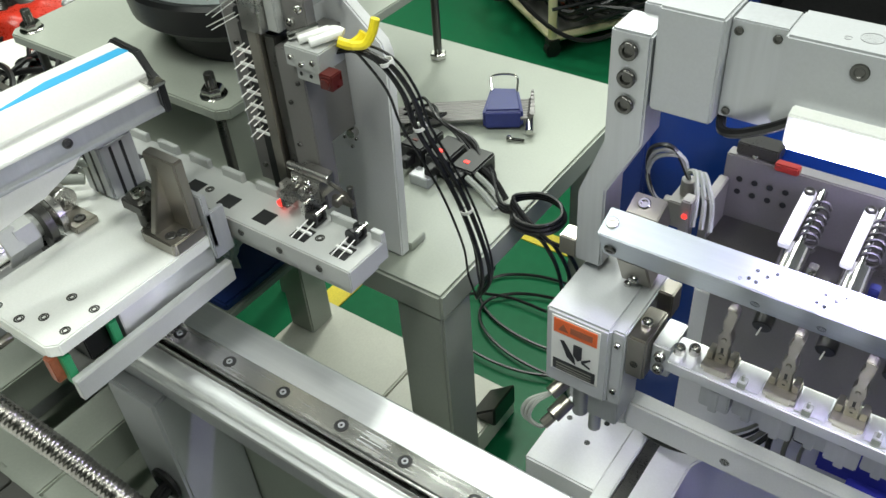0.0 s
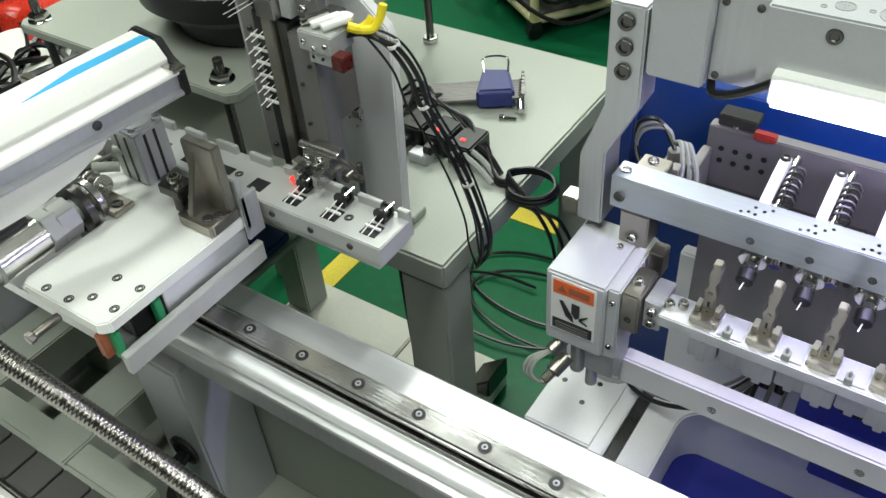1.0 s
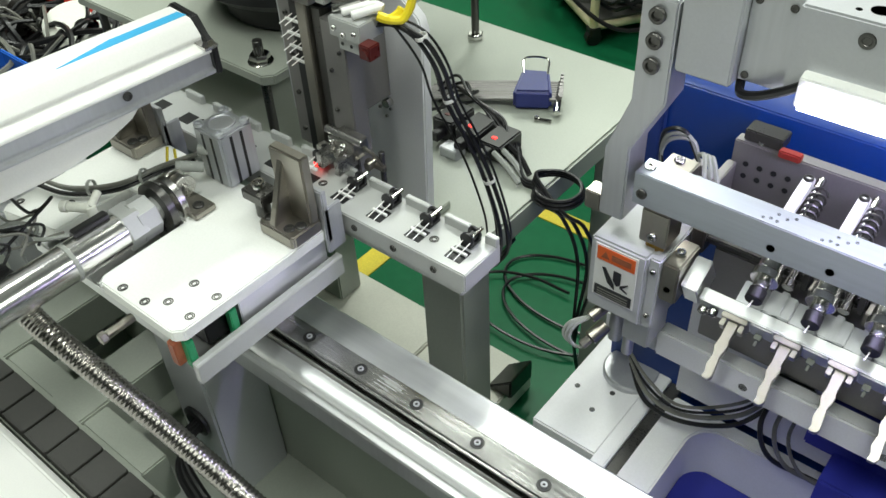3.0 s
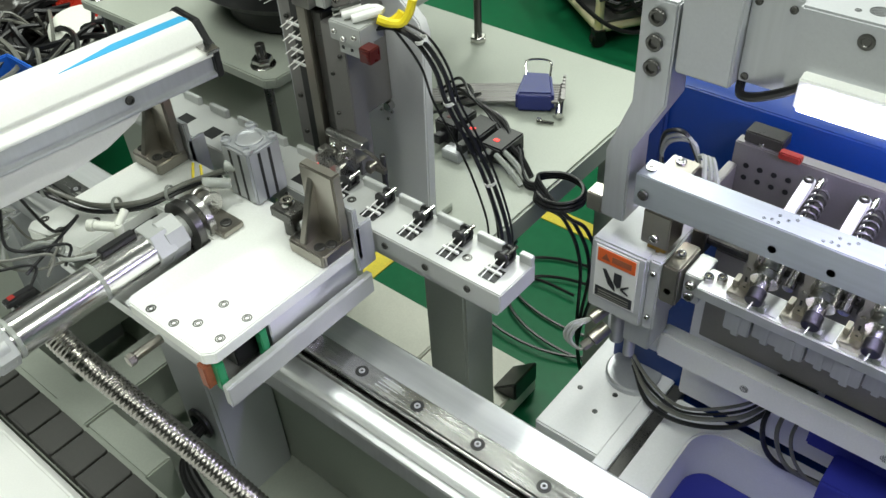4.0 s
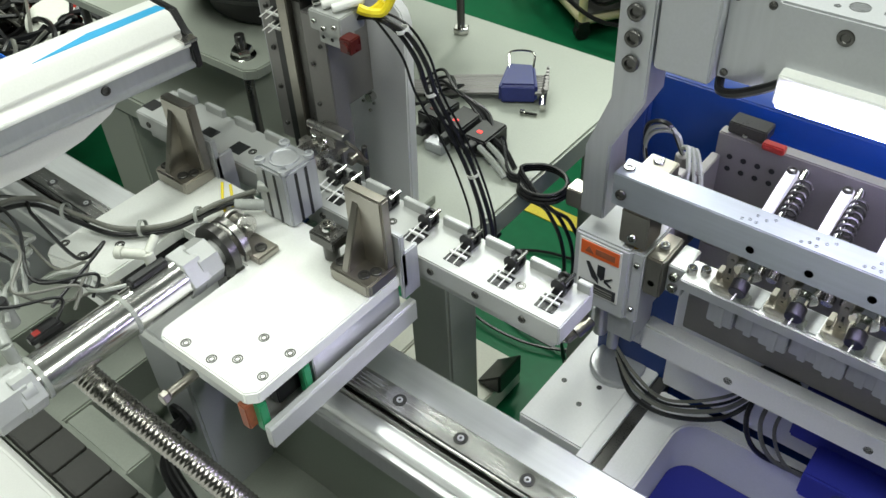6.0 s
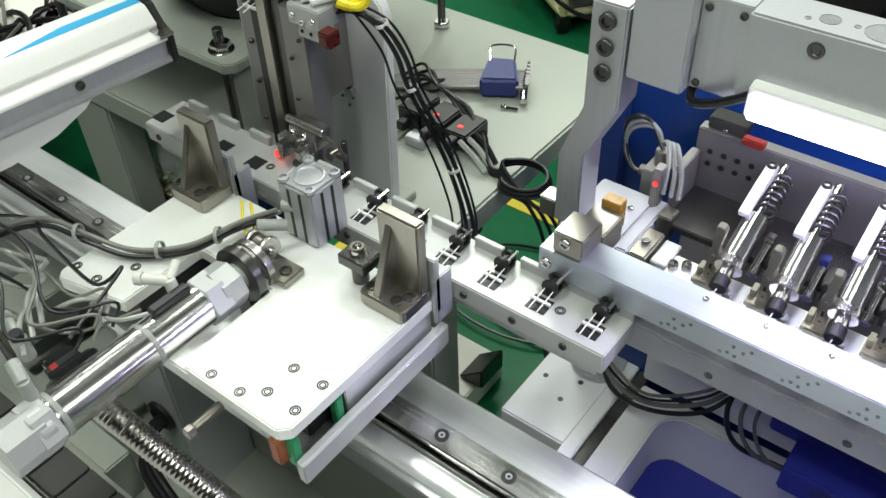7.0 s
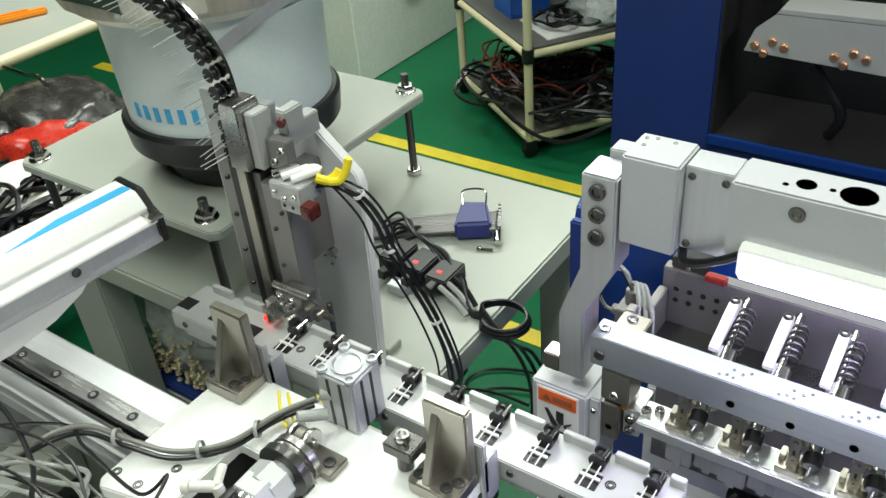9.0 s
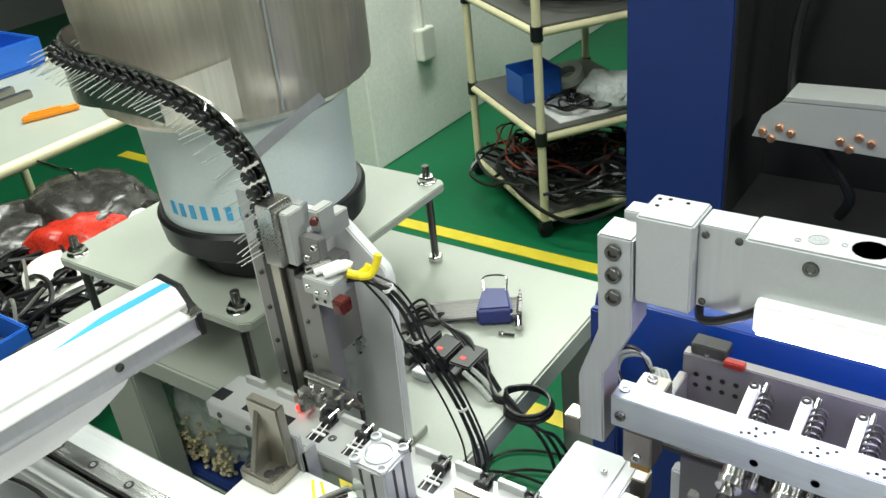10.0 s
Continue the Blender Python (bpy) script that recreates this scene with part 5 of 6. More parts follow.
def fixture_unit():
    """The sliding box with the warning label and the turning fixture bar; rest pose: slid back, fixtures upright."""
    f = thing("fixture_carriage", (0.08, 0.22, 0.80), "white fixture carriage with an orange warning label", "fixture carriage")
    part("box", merge(bx(0.040, 0.092, 0.184, 0.262, 0.79, 0.868, 0.002), bx(0.092, 0.1025, 0.187, 0.262, 0.79, 0.868, 0.0015)), WHITE, f, "white painted box")
    bolts([(0.097, 0.187, 0.856), (0.097, 0.187, 0.806)], "-y", 0.0026, f)
    bolts([(0.08, 0.235, 0.868)], "z", 0.0028, f)
    s = 0.0055
    lb = part("warning_label", bx(0.040 + s, 0.0795 + s, 0.1830, 0.1838, 0.806, 0.864, 0), PAPER, f, "warning label of a pinched hand")
    part("orange_field", bx(0.042 + s, 0.0775 + s, 0.1824, 0.1830, 0.848, 0.862, 0), ORANGE, lb)
    part("text_bar", bx(0.056 + s, 0.074 + s, 0.1820, 0.1824, 0.852, 0.858, 0), BROWN, lb, "dark printed bar")
    part("triangle", prism([(0.046 + s, 0.8515), (0.054 + s, 0.8515), (0.050 + s, 0.8585)], "y", 0.1820, 0.1824, 0), BROWN, lb)
    part("black_field", bx(0.042 + s, 0.0775 + s, 0.1824, 0.1830, 0.808, 0.819, 0), INK, lb)
    for z in (0.8155, 0.8125, 0.8098):
        part("text_bar", bx(0.045 + s, 0.0745 + s, 0.1820, 0.1824, z - 0.0005, z + 0.0005, 0), GREYT, lb)
    part("pictogram", merge(prism([(0.048 + s, 0.841), (0.051 + s, 0.8415), (0.060 + s, 0.827), (0.061 + s, 0.821), (0.054 + s, 0.826)], "y", 0.1820, 0.1826, 0), prism([(0.059 + s, 0.842), (0.066 + s, 0.842), (0.066 + s, 0.829), (0.063 + s, 0.826), (0.059 + s, 0.831)], "y", 0.1820, 0.1826, 0), prism([(0.066 + s, 0.828), (0.073 + s, 0.833), (0.0735 + s, 0.832), (0.068 + s, 0.8265), (0.0735 + s, 0.8235), (0.073 + s, 0.8225), (0.066 + s, 0.8255)], "y", 0.1820, 0.1826, 0)), INK, lb, "black pictogram of a hand and press")
    part("cross_beam", bx(0.095, 0.95, 0.222, 0.238, 0.724, 0.756, 0.002), TRAYW, f, "pale grey cross beam")
    part("cross_beam", bx(0.04, 0.0948, 0.226, 0.238, 0.722, 0.744, 0.002), TRAYW, f, "pale grey cross beam")
    bolts([(0.18 + 0.12 * k, 0.222, 0.737) for k in range(5)], "-y", 0.004, f, HOLE, 0.0006)
    part("lower_arm", bx(0.075, 0.10, 0.19, 0.225, 0.762, 0.79, 0.001), ALUV, f)
    part("post", merge(cyl((0.078, 0.20, 0.735), (0.078, 0.20, 0.79), 0.0052, 16), cyl((0.062, 0.205, 0.74), (0.062, 0.205, 0.79), 0.0065, 16)), ALUV, f, "round guide post")
    part("fitting", merge(cyl((0.055, 0.196, 0.786), (0.048, 0.180, 0.778), 0.006, 12), cyl((0.058, 0.192, 0.765), (0.052, 0.176, 0.757), 0.0068, 12), cyl((0.052, 0.176, 0.757), (0.048, 0.168, 0.752), 0.0046, 10)), NICKEL, f, "plated air fittings")
    for i in range(3):
        part("air_tube", tube([(0.05, 0.182, 0.78), (0.04 - 0.003 * i, 0.17, 0.772), (0.037 - 0.003 * i, 0.165, 0.758), (0.045, 0.168, 0.748), (0.052, 0.175, 0.752)], 0.0017, 6), CLEART, f, "clear air tube loop")
    part("bearing_block", merge(bx(0.103, 0.118, 0.188, 0.225, 0.828, 0.868, 0.0015), bx(0.104, 0.116, 0.235, 0.252, 0.85, 0.874, 0.001)), NICKEL, f, "plated bearing block")
    bolts([(0.110, 0.205, 0.868)], "z", 0.0042, f)
    bolts([(0.110, 0.188, 0.842)], "-y", 0.003, f, HOLE, 0.0006)
    return f


FIXTURE = fixture_unit()


def fixture_bar(parent):
    b = part("fixture_bar", merge(bx(0.134, 0.95, 0.186, 0.214, 0.851, 0.862, 0.001), bx(0.119, 0.133, 0.196, 0.226, 0.833, 0.862, 0.001)), ALU, parent, "turning bar of fixtures", at=(0.12, 0.212, 0.846))
    bolts([(0.126, 0.196, 0.853), (0.126, 0.196, 0.841)], "-y", 0.0042, b)
    bolts([(0.138, 0.198, 0.862), (0.147, 0.203, 0.862)], "z", 0.0042, b, BOLT, 0.006)
    finger = unit("finger", merge(bx(-0.0105, 0.0105, -0.011, 0.009, 0, 0.0045, 0.0006), bx(-0.0095, -0.0055, -0.004, 0.006, 0.0045, 0.011, 0.0005), bx(0.0055, 0.0095, -0.004, 0.006, 0.0045, 0.011, 0.0005), prism([(-0.0042, 0.004), (0.0042, 0.004), (0.0035, 0.02), (0.0048, 0.024), (0.0042, 0.03), (0.003, 0.034), (0.0046, 0.046), (0.0052, 0.052), (0.003, 0.055), (-0.002, 0.055), (-0.0012, 0.05), (-0.0032, 0.044), (-0.0022, 0.034), (-0.0045, 0.028), (-0.0036, 0.02)], "y", -0.004, 0.004, 0.0006), bx(-0.0075, 0.0075, -0.0125, -0.0105, -0.004, 0.006, 0.0004), cyl((0, -0.0036, 0.012), (0, -0.0052, 0.012), 0.0022, 10), cyl((0, -0.0036, 0.027), (0, -0.0052, 0.027), 0.0018, 10)), NICKEL)
    slot = unit("finger_slot", bx(-0.0009, 0.0009, -0.0042, -0.0039, 0.008, 0.019, 0), BLACK)
    strip = unit("strip", bx(-0.0095, 0.0095, -0.011, 0.011, 0, 0.0012, 0.0003), ALUV)
    block = unit("block", merge(bx(-0.0105, 0.0105, -0.012, 0.012, -0.020, 0, 0.001), bx(-0.003, 0.003, -0.013, 0.013, -0.022, 0, 0.0006)), ALUV)
    clip = unit("clip", merge(bx(-0.0028, 0.0028, -0.004, 0.003, 0, 0.006, 0.0005), cyl((0, -0.001, 0.006), (0, -0.001, 0.011), 0.0012, 8)), CLEART)
    for k in range(18):
        x = 0.166 + 0.0425 * k
        for name, me, p in (("finger", finger, (x, 0.203, 0.862)), ("finger_slot", slot, (x, 0.203, 0.862)), ("strip", strip, (x + 0.0212, 0.2, 0.8621)), ("block", block, (x + 0.004, 0.2, 0.851)), ("clip", clip, (x + 0.019, 0.192, 0.862)), ("block", block, (x + 0.026, 0.204, 0.851))):
            o = new(name, me)
            o.parent, o.location = b, Vector(p) - origin(b)
    return b


FIXBAR = fixture_bar(FIXTURE)


# ---- background ----
def cabinet():
    c = thing("control_cabinet", (0.4, 1.3, 0), "tall dark blue control cabinet with a black recess", "cabinet")
    part("side_panel", bx(-0.267, -0.0905, 1.0, 1.5, 0.0, 2.0, 0.003), BLUED, c, "dark blue side panel")
    part("lower_panel", bx(-0.0903, 1.2, 1.0, 1.5, 0.0, 0.664, 0.003), BLUED, c, "dark blue lower panel")
    part("ledge", bx(-0.0903, 1.2, 0.99, 1.0, 0.664, 0.68, 0.001), BLUE, c)
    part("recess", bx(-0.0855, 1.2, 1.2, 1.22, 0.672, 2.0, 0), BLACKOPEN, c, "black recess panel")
    # Added sheets: the dark of the recess is put into their near-black colour.
    part("recess_side", bx(-0.0902, -0.0858, 1.001, 1.22, 0.668, 2.0, 0), BLACKOPEN, c, "near-black sheet added to keep the recess dark")
    part("recess_floor", bx(-0.0855, 1.2, 1.003, 1.2, 0.665, 0.6715, 0), BLACKOPEN, c, "near-black sheet added to keep the recess dark")
    br = part("bracket", prism([(-0.047, 0.838), (-0.034, 0.874), (-0.006, 0.9), (0.5, 0.912), (0.5, 0.822), (0.15, 0.832)], "y", 0.985, 0.989, 0.0006), JIG, c, "folded stainless bracket with copper screws")
    part("fold", prism([(-0.006, 0.901), (0.5, 0.913), (0.5, 0.922), (0.0, 0.909)], "y", 0.985, 1.05, 0.0006), JIG, br)
    for gx in (-0.010, 0.1045, 0.219):
        for dx, dz in ((-0.0206, 0.009), (0.0044, 0.0184), (0.022, 0.0116), (-0.0067, -0.0013)):
            piece("screw", SCREWC, (gx + dx, 0.985, 0.840 + dz), "-y", 0.0068, 0.005, br, "copper-coloured screw")
    part("hose", tube([(0.05, 1.1, 1.2), (0.0, 1.06, 1.06), (-0.012, 1.05, 0.95), (0.0, 1.04, 0.87), (0.06, 1.03, 0.80), (0.1, 1.03, 0.74), (0.085, 1.05, 0.69)], 0.0085, 10), RUBBER, c, "dark hose")
    return c


SCREWC = unit("screw", lathe([(1, 0), (1, 0.6), (0.75, 1), (0, 1)], (0, 0, 0), (0, 0, 1), 14), COPPER)
cabinet()


SPOT = Matrix.Translation((-0.93, 1.86, 0)) @ Matrix.Rotation(radians(-35), 4, "Z")


def turned(bm):
    bm.transform(SPOT)
    return bm


def spot(x, y, z):
    return tuple(SPOT @ Vector((x, y, z)))


def trolley():
    t = thing("pipe_trolley", spot(-0.25, 0.2, 0), "ivory pipe-rack trolley with dark shelves and clutter", "trolley")
    x0, x1, y0, y1 = -0.56, 0.0, 0.0, 0.46
    levels = (0.06, 0.345, 0.675, 1.0)
    for x, y in ((x0, y0), (x1, y0), (x0, y1), (x1, y1)):
        p = part("post", turned(cyl((x, y, 0.05), (x, y, 1.25), 0.014, 14)), PIPE, t, "ivory coated pipe")
        for z in levels[1:]:
            part("joint", turned(cyl((x, y, z - 0.022), (x, y, z + 0.022), 0.019, 12)), BLACK, p, "black pipe joint")
        part("caster", turned(merge(cyl((x - 0.012, y, 0.025), (x + 0.012, y, 0.025), 0.025, 18), bx(x - 0.018, x + 0.018, y - 0.018, y + 0.018, 0.03, 0.06, 0.002))), BLACK, t, "black caster")
    for z in levels:
        for a, b in (((x0, y0), (x1, y0)), ((x0, y1), (x1, y1)), ((x0, y0), (x0, y1)), ((x1, y0), (x1, y1))):
            part("rail", turned(cyl((*a, z), (*b, z), 0.013, 12)), PIPE, t, "ivory coated pipe")
        part("shelf", turned(bx(x0, x1, y0, y1, z + 0.013, z + 0.02, 0.001)), SHELF, t, "dark shelf board")
    return t


trolley()
b = thing("blue_bin", spot(-0.33, 0.13, 0.365), "bright blue plastic parts bin on the trolley", "bin")
part("shell", turned(merge(bx(-0.39, -0.25, 0.06, 0.20, 0.3655, 0.375, 0.002), bx(-0.39, -0.385, 0.06, 0.20, 0.375, 0.465, 0.002), bx(-0.255, -0.25, 0.06, 0.20, 0.375, 0.465, 0.002), bx(-0.39, -0.25, 0.06, 0.065, 0.375, 0.455, 0.002), bx(-0.39, -0.25, 0.195, 0.20, 0.375, 0.465, 0.002))), BINBLUE, b)
lump("paper_sheet", turned(bx(-0.23, -0.03, 0.08, 0.36, 0.3655, 0.369, 0)), PAPER, "white paper sheet on the trolley shelf", "paper", spot(-0.13, 0.2, 0.3655))
lump("tape_roll", turned(lathe([(0.03, 0), (0.055, 0), (0.055, 0.03), (0.03, 0.03), (0.03, 0)], (-0.33, 0.27, 0.39), (0.2, -0.4, 1), 24)), CREAM, "roll of beige tape on the trolley", "tape roll", spot(-0.33, 0.27, 0.375))


def wire_heap(name, c, size, n, material, label, r=0.004, seed=3):
    rnd = random.Random(seed)
    bms = []
    for i in range(n):
        cx, cy = c[0] + rnd.uniform(-0.4, 0.4) * size[0], c[1] + rnd.uniform(-0.4, 0.4) * size[1]
        rr, ph = rnd.uniform(0.25, 0.6), rnd.uniform(0, 6.28)
        pts = [(cx + rr * size[0] * math.cos(ph + a) * (1 + 0.2 * math.sin(3 * a + i)), cy + rr * size[1] * math.sin(ph + a), c[2] + size[2] * (0.15 + 0.7 * rnd.random())) for a in [0.75 * k for k in range(rnd.randint(6, 11))]]
        bms.append(tube(pts, r * rnd.uniform(0.7, 1.2), 5, 5))
    return lump(name, merge(*bms), material, label, "wire heap", c, kind="stuff")


wire_heap("wire_bundle", spot(-0.34, 0.2, 0.085), (0.3, 0.3, 0.15), 13, WIRERED, "tangle of red-brown wires on the lower shelf", 0.0035, 5)
wire_heap("wire_bundle", spot(-0.18, 0.22, 0.085), (0.46, 0.38, 0.13), 34, RUBBER, "tangle of black wires on the lower shelf", 0.006, 6)
wire_heap("wire_bundle", spot(-0.12, 0.2, 0.371), (0.16, 0.12, 0.05), 9, RUBBER, "small tangle of black cable on paper", 0.004, 7)
wire_heap("wire_bundle", spot(-0.2, 0.3, 0.70), (0.4, 0.3, 0.1), 14, RUBBER, "tangle of black wires on the upper shelf", 0.006, 8)


def crumple(name, c, size, material, label, category, seed=1):
    bm = bmesh.new()
    bmesh.ops.create_icosphere(bm, subdivisions=4, radius=0.5)
    for v in bm.verts:
        k = 1 + 0.32 * noise.noise(v.co * 3.1 + Vector((seed * 7, 0, 0))) + 0.14 * noise.noise(v.co * 9 + Vector((seed, 5, 0)))
        v.co = Vector((v.co.x * k * size[0], v.co.y * k * size[1], max(-0.32, v.co.z * k) * size[2])) + Vector(c) + Vector((0, 0, 0.32 * size[2]))
    return lump(name, bm, material, label, category, c)


def side_table():
    t = thing("work_table", (-1.85, 0.38, 0), "worn grey work table edged with ivory pipe", "work table")
    part("table_top", bx(-2.45, -1.44, 0.0, 1.005, 0.735, 0.75, 0.002), BENCH, t, "worn grey table top")
    part("edge_pipe", cyl((-1.425, 0.0, 0.745), (-1.425, 1.02, 0.745), 0.014, 14), PIPE, t, "ivory coated pipe")
    part("edge_pipe", cyl((-2.45, 1.02, 0.745), (-1.425, 1.02, 0.745), 0.014, 14), PIPE, t, "ivory coated pipe")
    for x, y in ((-1.44, 1.0), (-2.4, 1.0), (-1.44, 0.02), (-2.4, 0.02)):
        part("leg", cyl((x, y, 0), (x, y, 0.735), 0.014, 14), PIPE, t, "ivory coated pipe")
    return t


side_table()
lump("orange_cutter", merge(prism([(-1.65, 0.675), (-1.635, 0.665), (-1.58, 0.785), (-1.595, 0.795)], "z", 0.7505, 0.766, 0.004), prism([(-1.645, 0.69), (-1.638, 0.686), (-1.605, 0.755), (-1.612, 0.76)], "z", 0.766, 0.769, 0.001)), AMBERP, "orange plastic knife on the work table", "knife", (-1.61, 0.73, 0.75))
lump("steel_frame", merge(bx(-1.9, -1.80, 0.60, 0.62, 0.7505, 0.77, 0.002), bx(-1.82, -1.80, 0.62, 0.80, 0.7505, 0.77, 0.002), bx(-1.9, -1.88, 0.62, 0.80, 0.7505, 0.77, 0.002)), NICKEL, "flat steel frame on the work table", "frame", (-1.85, 0.7, 0.75))
tub = thing("blue_bin", (-2.12, 0.92, 0.75), "blue plastic tub on the work table", "bin")
part("bottom", bx(-2.38, -2.04, 0.84, 1.0, 0.7505, 0.76, 0.004), BINBLUE, tub)
part("side", bx(-2.38, -2.37, 0.84, 1.0, 0.76, 0.83, 0.003), BINBLUE, tub)
part("side", bx(-2.05, -2.04, 0.84, 1.0, 0.76, 0.83, 0.003), BINBLUE, tub)
part("side", bx(-2.37, -2.05, 0.99, 1.0, 0.76, 0.83, 0.003), BINBLUE, tub)
part("side", bx(-2.37, -2.05, 0.84, 0.85, 0.76, 0.83, 0.003), BINBLUE, tub)
s = thing("low_stand", (-1.08, 0.3, 0), "low steel stand holding rags and cables", "stand")
part("stand_top", bx(-1.38, -0.87, 0.02, 0.68, 0.60, 0.62, 0.003), SHELF, s, "dark stand top")
for x, y in ((-1.35, 0.05), (-0.9, 0.05), (-1.35, 0.65), (-0.9, 0.65)):
    part("leg", bx(x - 0.02, x + 0.02, y - 0.02, y + 0.02, 0, 0.60, 0.002), BENCH, s)
part("wire_edge", tube([(-1.20, 0.52, 0.62), (-1.24, 0.535, 0.745), (-1.32, 0.545, 0.745), (-1.40, 0.55, 0.745)], 0.0045, 6), STEEL, s, "bent steel wire")
crumple("plastic_film", (-1.22, 0.52, 0.62), (0.30, 0.28, 0.15), RAG, "crumpled dark plastic film", "film", 2)
crumple("plastic_film", (-1.29, 0.36, 0.62), (0.24, 0.26, 0.14), RAG, "crumpled dark plastic film", "film", 6)
crumple("red_bag", (-1.12, 0.44, 0.62), (0.21, 0.20, 0.13), REDB, "crumpled red plastic bag", "bag", 4)
crumple("white_bag", (-1.03, 0.52, 0.62), (0.12, 0.12, 0.11), PAPER, "crumpled white paper bag", "bag", 9)
wire_heap("cable_heap", (-1.05, 0.25, 0.62), (0.26, 0.3, 0.10), 26, BLACK, "heap of black cables on the stand", 0.005, 11)
wire_heap("cable_heap", (-1.08, 0.16, 0.63), (0.24, 0.2, 0.12), 7, GREYT, "heap of grey cables on the stand", 0.004, 12)
c = thing("blue_crate", (-0.95, 0.12, 0.62), "blue plastic crate on the stand", "crate")
part("shell", merge(bx(-1.02, -0.89, 0.04, 0.19, 0.6205, 0.63, 0.002), bx(-1.02, -1.014, 0.04, 0.19, 0.63, 0.71, 0.002), bx(-0.896, -0.89, 0.04, 0.19, 0.63, 0.71, 0.002), bx(-1.02, -0.89, 0.04, 0.046, 0.63, 0.71, 0.002), bx(-1.02, -0.89, 0.184, 0.19, 0.63, 0.71, 0.002)), BINBLUE, c)
lump("round_reel", lathe([(0.02, 0), (0.07, 0), (0.07, 0.008), (0.03, 0.01), (0.03, 0.03), (0.07, 0.032), (0.07, 0.038), (0.02, 0.038)], (-1.04, 0.34, 0.645), (0.3, 0, 1), 30), CREAM, "pale cable reel on the stand", "reel", (-1.04, 0.34, 0.62))
bg = thing("parts_bag", (-0.63, 0.29, 0.468), "clear plastic bag of small brass parts", "bag")
crumple_bm = bmesh.new()
bmesh.ops.create_icosphere(crumple_bm, subdivisions=4, radius=0.5)
for v in crumple_bm.verts:
    k = 1 + 0.25 * noise.noise(v.co * 4) + 0.15 * noise.noise(v.co * 11)
    v.co = Vector((v.co.x * k * (0.16 - 0.14 * v.co.z), v.co.y * k * 0.09, max(-0.42, v.co.z * k) * 0.22)) + Vector((-0.64, 0.30, 0.577))
part("film", crumple_bm, BAG, bg, "wrinkled clear film")
rnd = random.Random(8)
GRAIN = unit("small_part", cyl((0, 0, 0), (0, -0.004, 0.004), 0.0032, 8), PARTS)
for _ in range(170):
    o = new("small_part", GRAIN)
    o.parent, o.location = bg, Vector((-0.635 + rnd.uniform(-0.075, 0.075), 0.25 + rnd.uniform(-0.006, 0.012), 0.49 + abs(rnd.gauss(0, 0.035)))) - origin(bg)
    tagged(o, "")
part("tray", bx(-0.73, -0.535, 0.237, 0.37, 0.4682, 0.483, 0.003), BLUED, bg, "blue tray under the bag")
crumple("plastic_bag", spot(-0.10, 0.30, 0.367), (0.2, 0.16, 0.12), BAG, "crumpled clear bag on the trolley", "bag", 5)
o = thing("wall_socket", (-1.77, 2.42, 0.4), "white surface wall socket with a cable duct", "socket")
part("box", bx(-1.7795, -1.74, 2.37, 2.46, 0.345, 0.47, 0.004), CREAM, o)
part("duct", bx(-1.7795, -1.76, 2.405, 2.425, 0.47, 1.6, 0.002), CREAM, o)


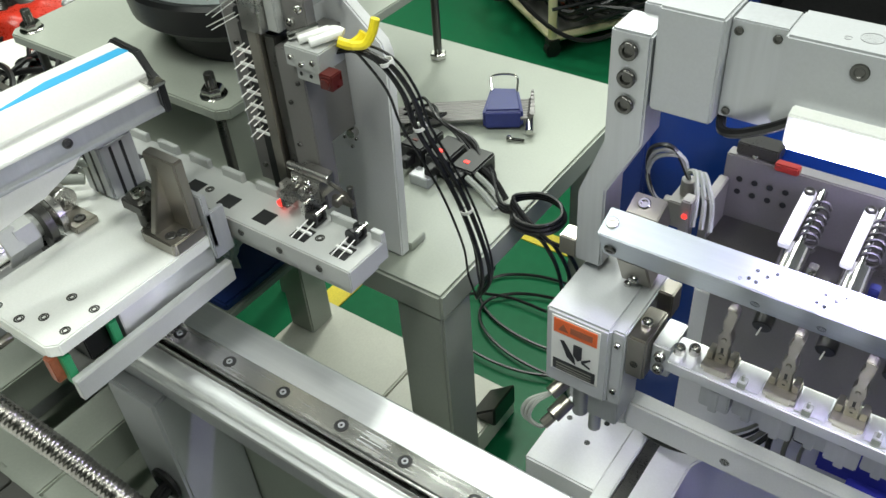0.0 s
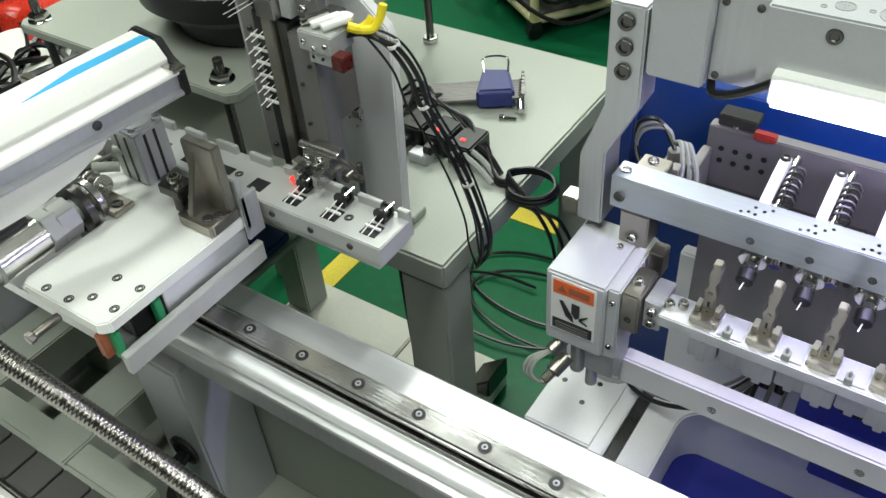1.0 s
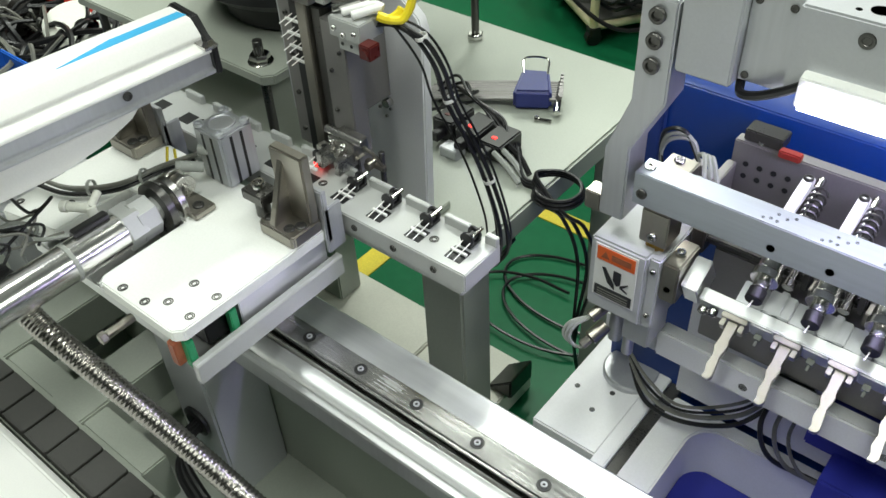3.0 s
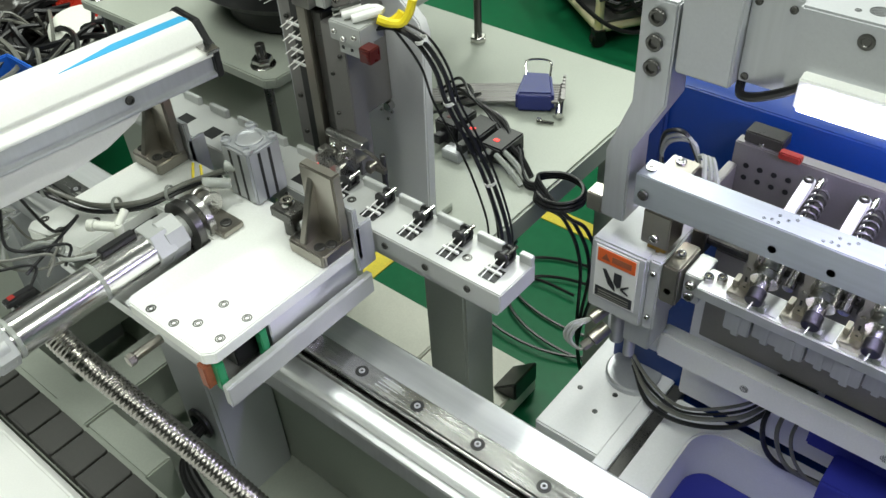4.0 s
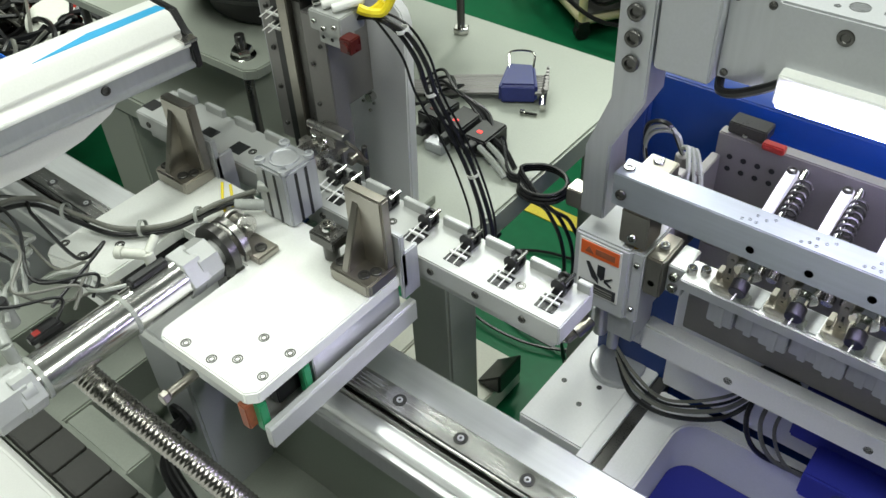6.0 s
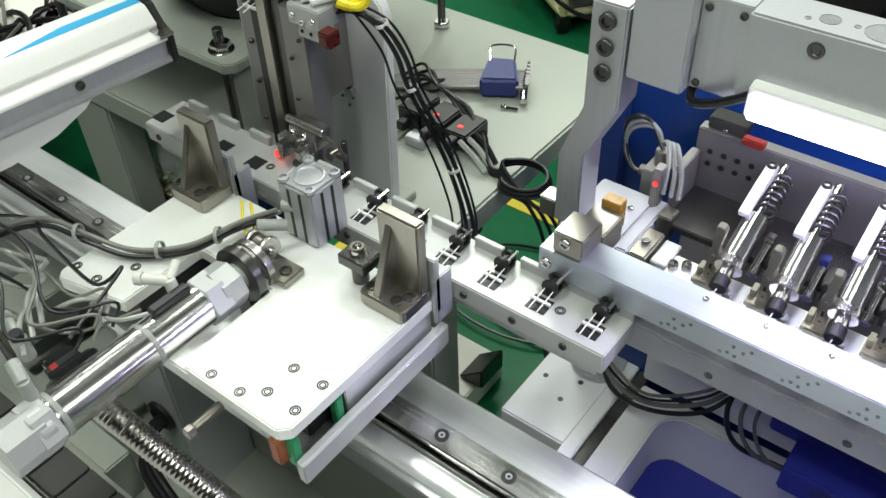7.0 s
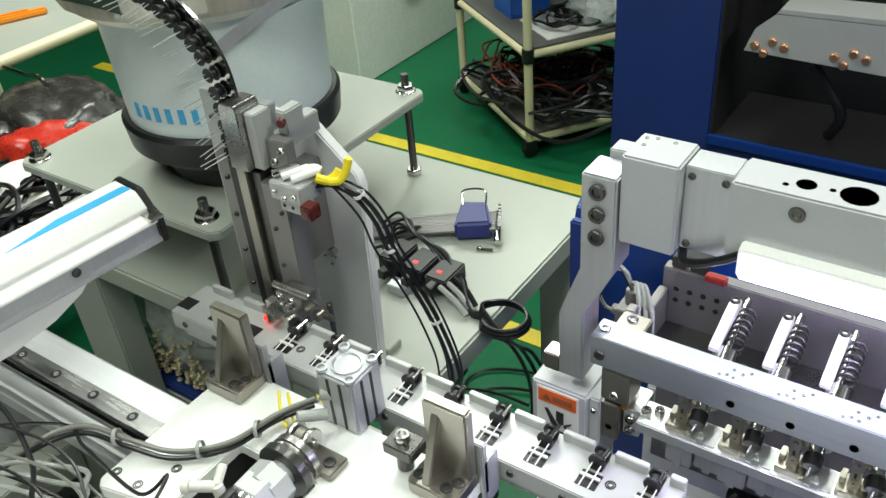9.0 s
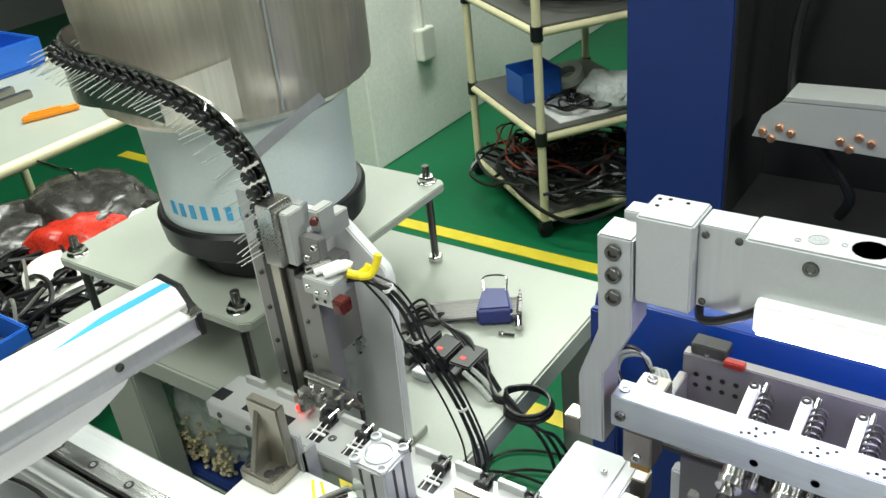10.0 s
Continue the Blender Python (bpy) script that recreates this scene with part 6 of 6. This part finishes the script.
# ---- what moves ----
CX = [(0, -0.336), (0.5, -0.336), (1, -0.318), (1.5, -0.295), (2, -0.282), (2.5, -0.25), (2.7, -0.247), (4, -0.209), (4.5, -0.186), (5, -0.166), (5.5, -0.16), (7, -0.09), (7.5, -0.081), (8, -0.067), (8.5, -0.040), (9, -0.040), (10, -0.040)]
HD = [(0, -0.0055, -0.0098, -0.0111), (0.5, -0.004, -0.004, -0.0073), (1, -0.0048, -0.0009, -0.009), (1.5, -0.0056, -0.0067, -0.0001), (2, -0.0011, -0.0062, 0.0013), (2.5, -0.0023, 0.0007, 0), (4, -0.0011, 0.0039, 0.0002), (4.5, -0.0012, -0.0023, 0), (5, 0, 0, 0), (5.5, -0.0013, 0.0018, -0.0007),
      (6.8, -0.001, -0.011, -0.006), (7, -0.0011, -0.012, -0.0079), (7.5, 0.0022, -0.0093, -0.013), (8, 0.0013, -0.0089, -0.0136), (8.5, 0.0029, -0.0118, -0.0088), (9, 0.0225, -0.0136, -0.0052), (9.5, 0.0224, -0.0192, 0.0019), (10, 0.0222, -0.0197, 0.0258)]
SWING = [(0, 24), (0.08, 4), (0.14, 0), (5.7, 0), (6.75, 0), (6.82, 22), (6.86, 70), (6.92, 90), (8.4, 90), (8.48, 72), (8.55, 30), (8.62, 8), (8.7, 0), (10, 0)]
SLIDE = [(0, -0.054), (1.1, -0.054), (1.2, -0.045), (1.3, -0.012), (1.38, 0), (8.85, 0), (9.0, -0.012), (9.15, -0.045), (9.25, -0.054), (10, -0.054)]
TURN = [(0, 0), (1.65, 0), (1.72, 40), (1.8, 85), (1.88, 112), (1.95, 118), (2.7, 118), (3.6, 118), (3.72, 80), (3.82, 25), (3.92, 0), (10, 0)]


def between(rows, t):
    xs = [r[0] for r in rows]
    return [float(np.interp(t, xs, [r[k] for r in rows])) for k in range(1, len(rows[0]))]


def motions():
    walk(CARRIAGE, [(t, pose(x, 0, 0.80)) for t, x in CX])
    walk(HEAD_OB, [(t, pose(0.2 + dx, 0.2 + dy, 0.98 + dz)) for t, dx, dy, dz in HD])
    times = sorted({r[0] for r in HD} | {r[0] for r in SWING})
    walk(GUIDE, [(t, pose(0.095 + between(HD, t)[0], 0.178 + between(HD, t)[1], 0.8845 + between(HD, t)[2], between(SWING, t)[0])) for t in times])
    walk(FIXTURE, [(t, pose(0.08, 0.22 + dy, 0.80)) for t, dy in SLIDE])
    at = FIXBAR.location.copy()
    for k, ob in BOBBINS:
        load = float(np.interp(0.0425 * k - 0.4075, [x for _, x in CX[1:-2]], [t for t, _ in CX[1:-2]]))
        queue = pose(-0.2405, 0.152, 0.93 + 0.0128 * (k - 2))
        late = [t for t, _ in CX if t > load + 0.05]
        walk(ob, [(0, queue), (load - 0.16, queue)] + [(t, pose(between(CX, t)[0] + 0.2175 - 0.0425 * k, 0.105, 0.888)) for t in [load] + late])
    walk(FIXBAR, [(t, pose(*at, a)) for t, a in TURN])


motions()
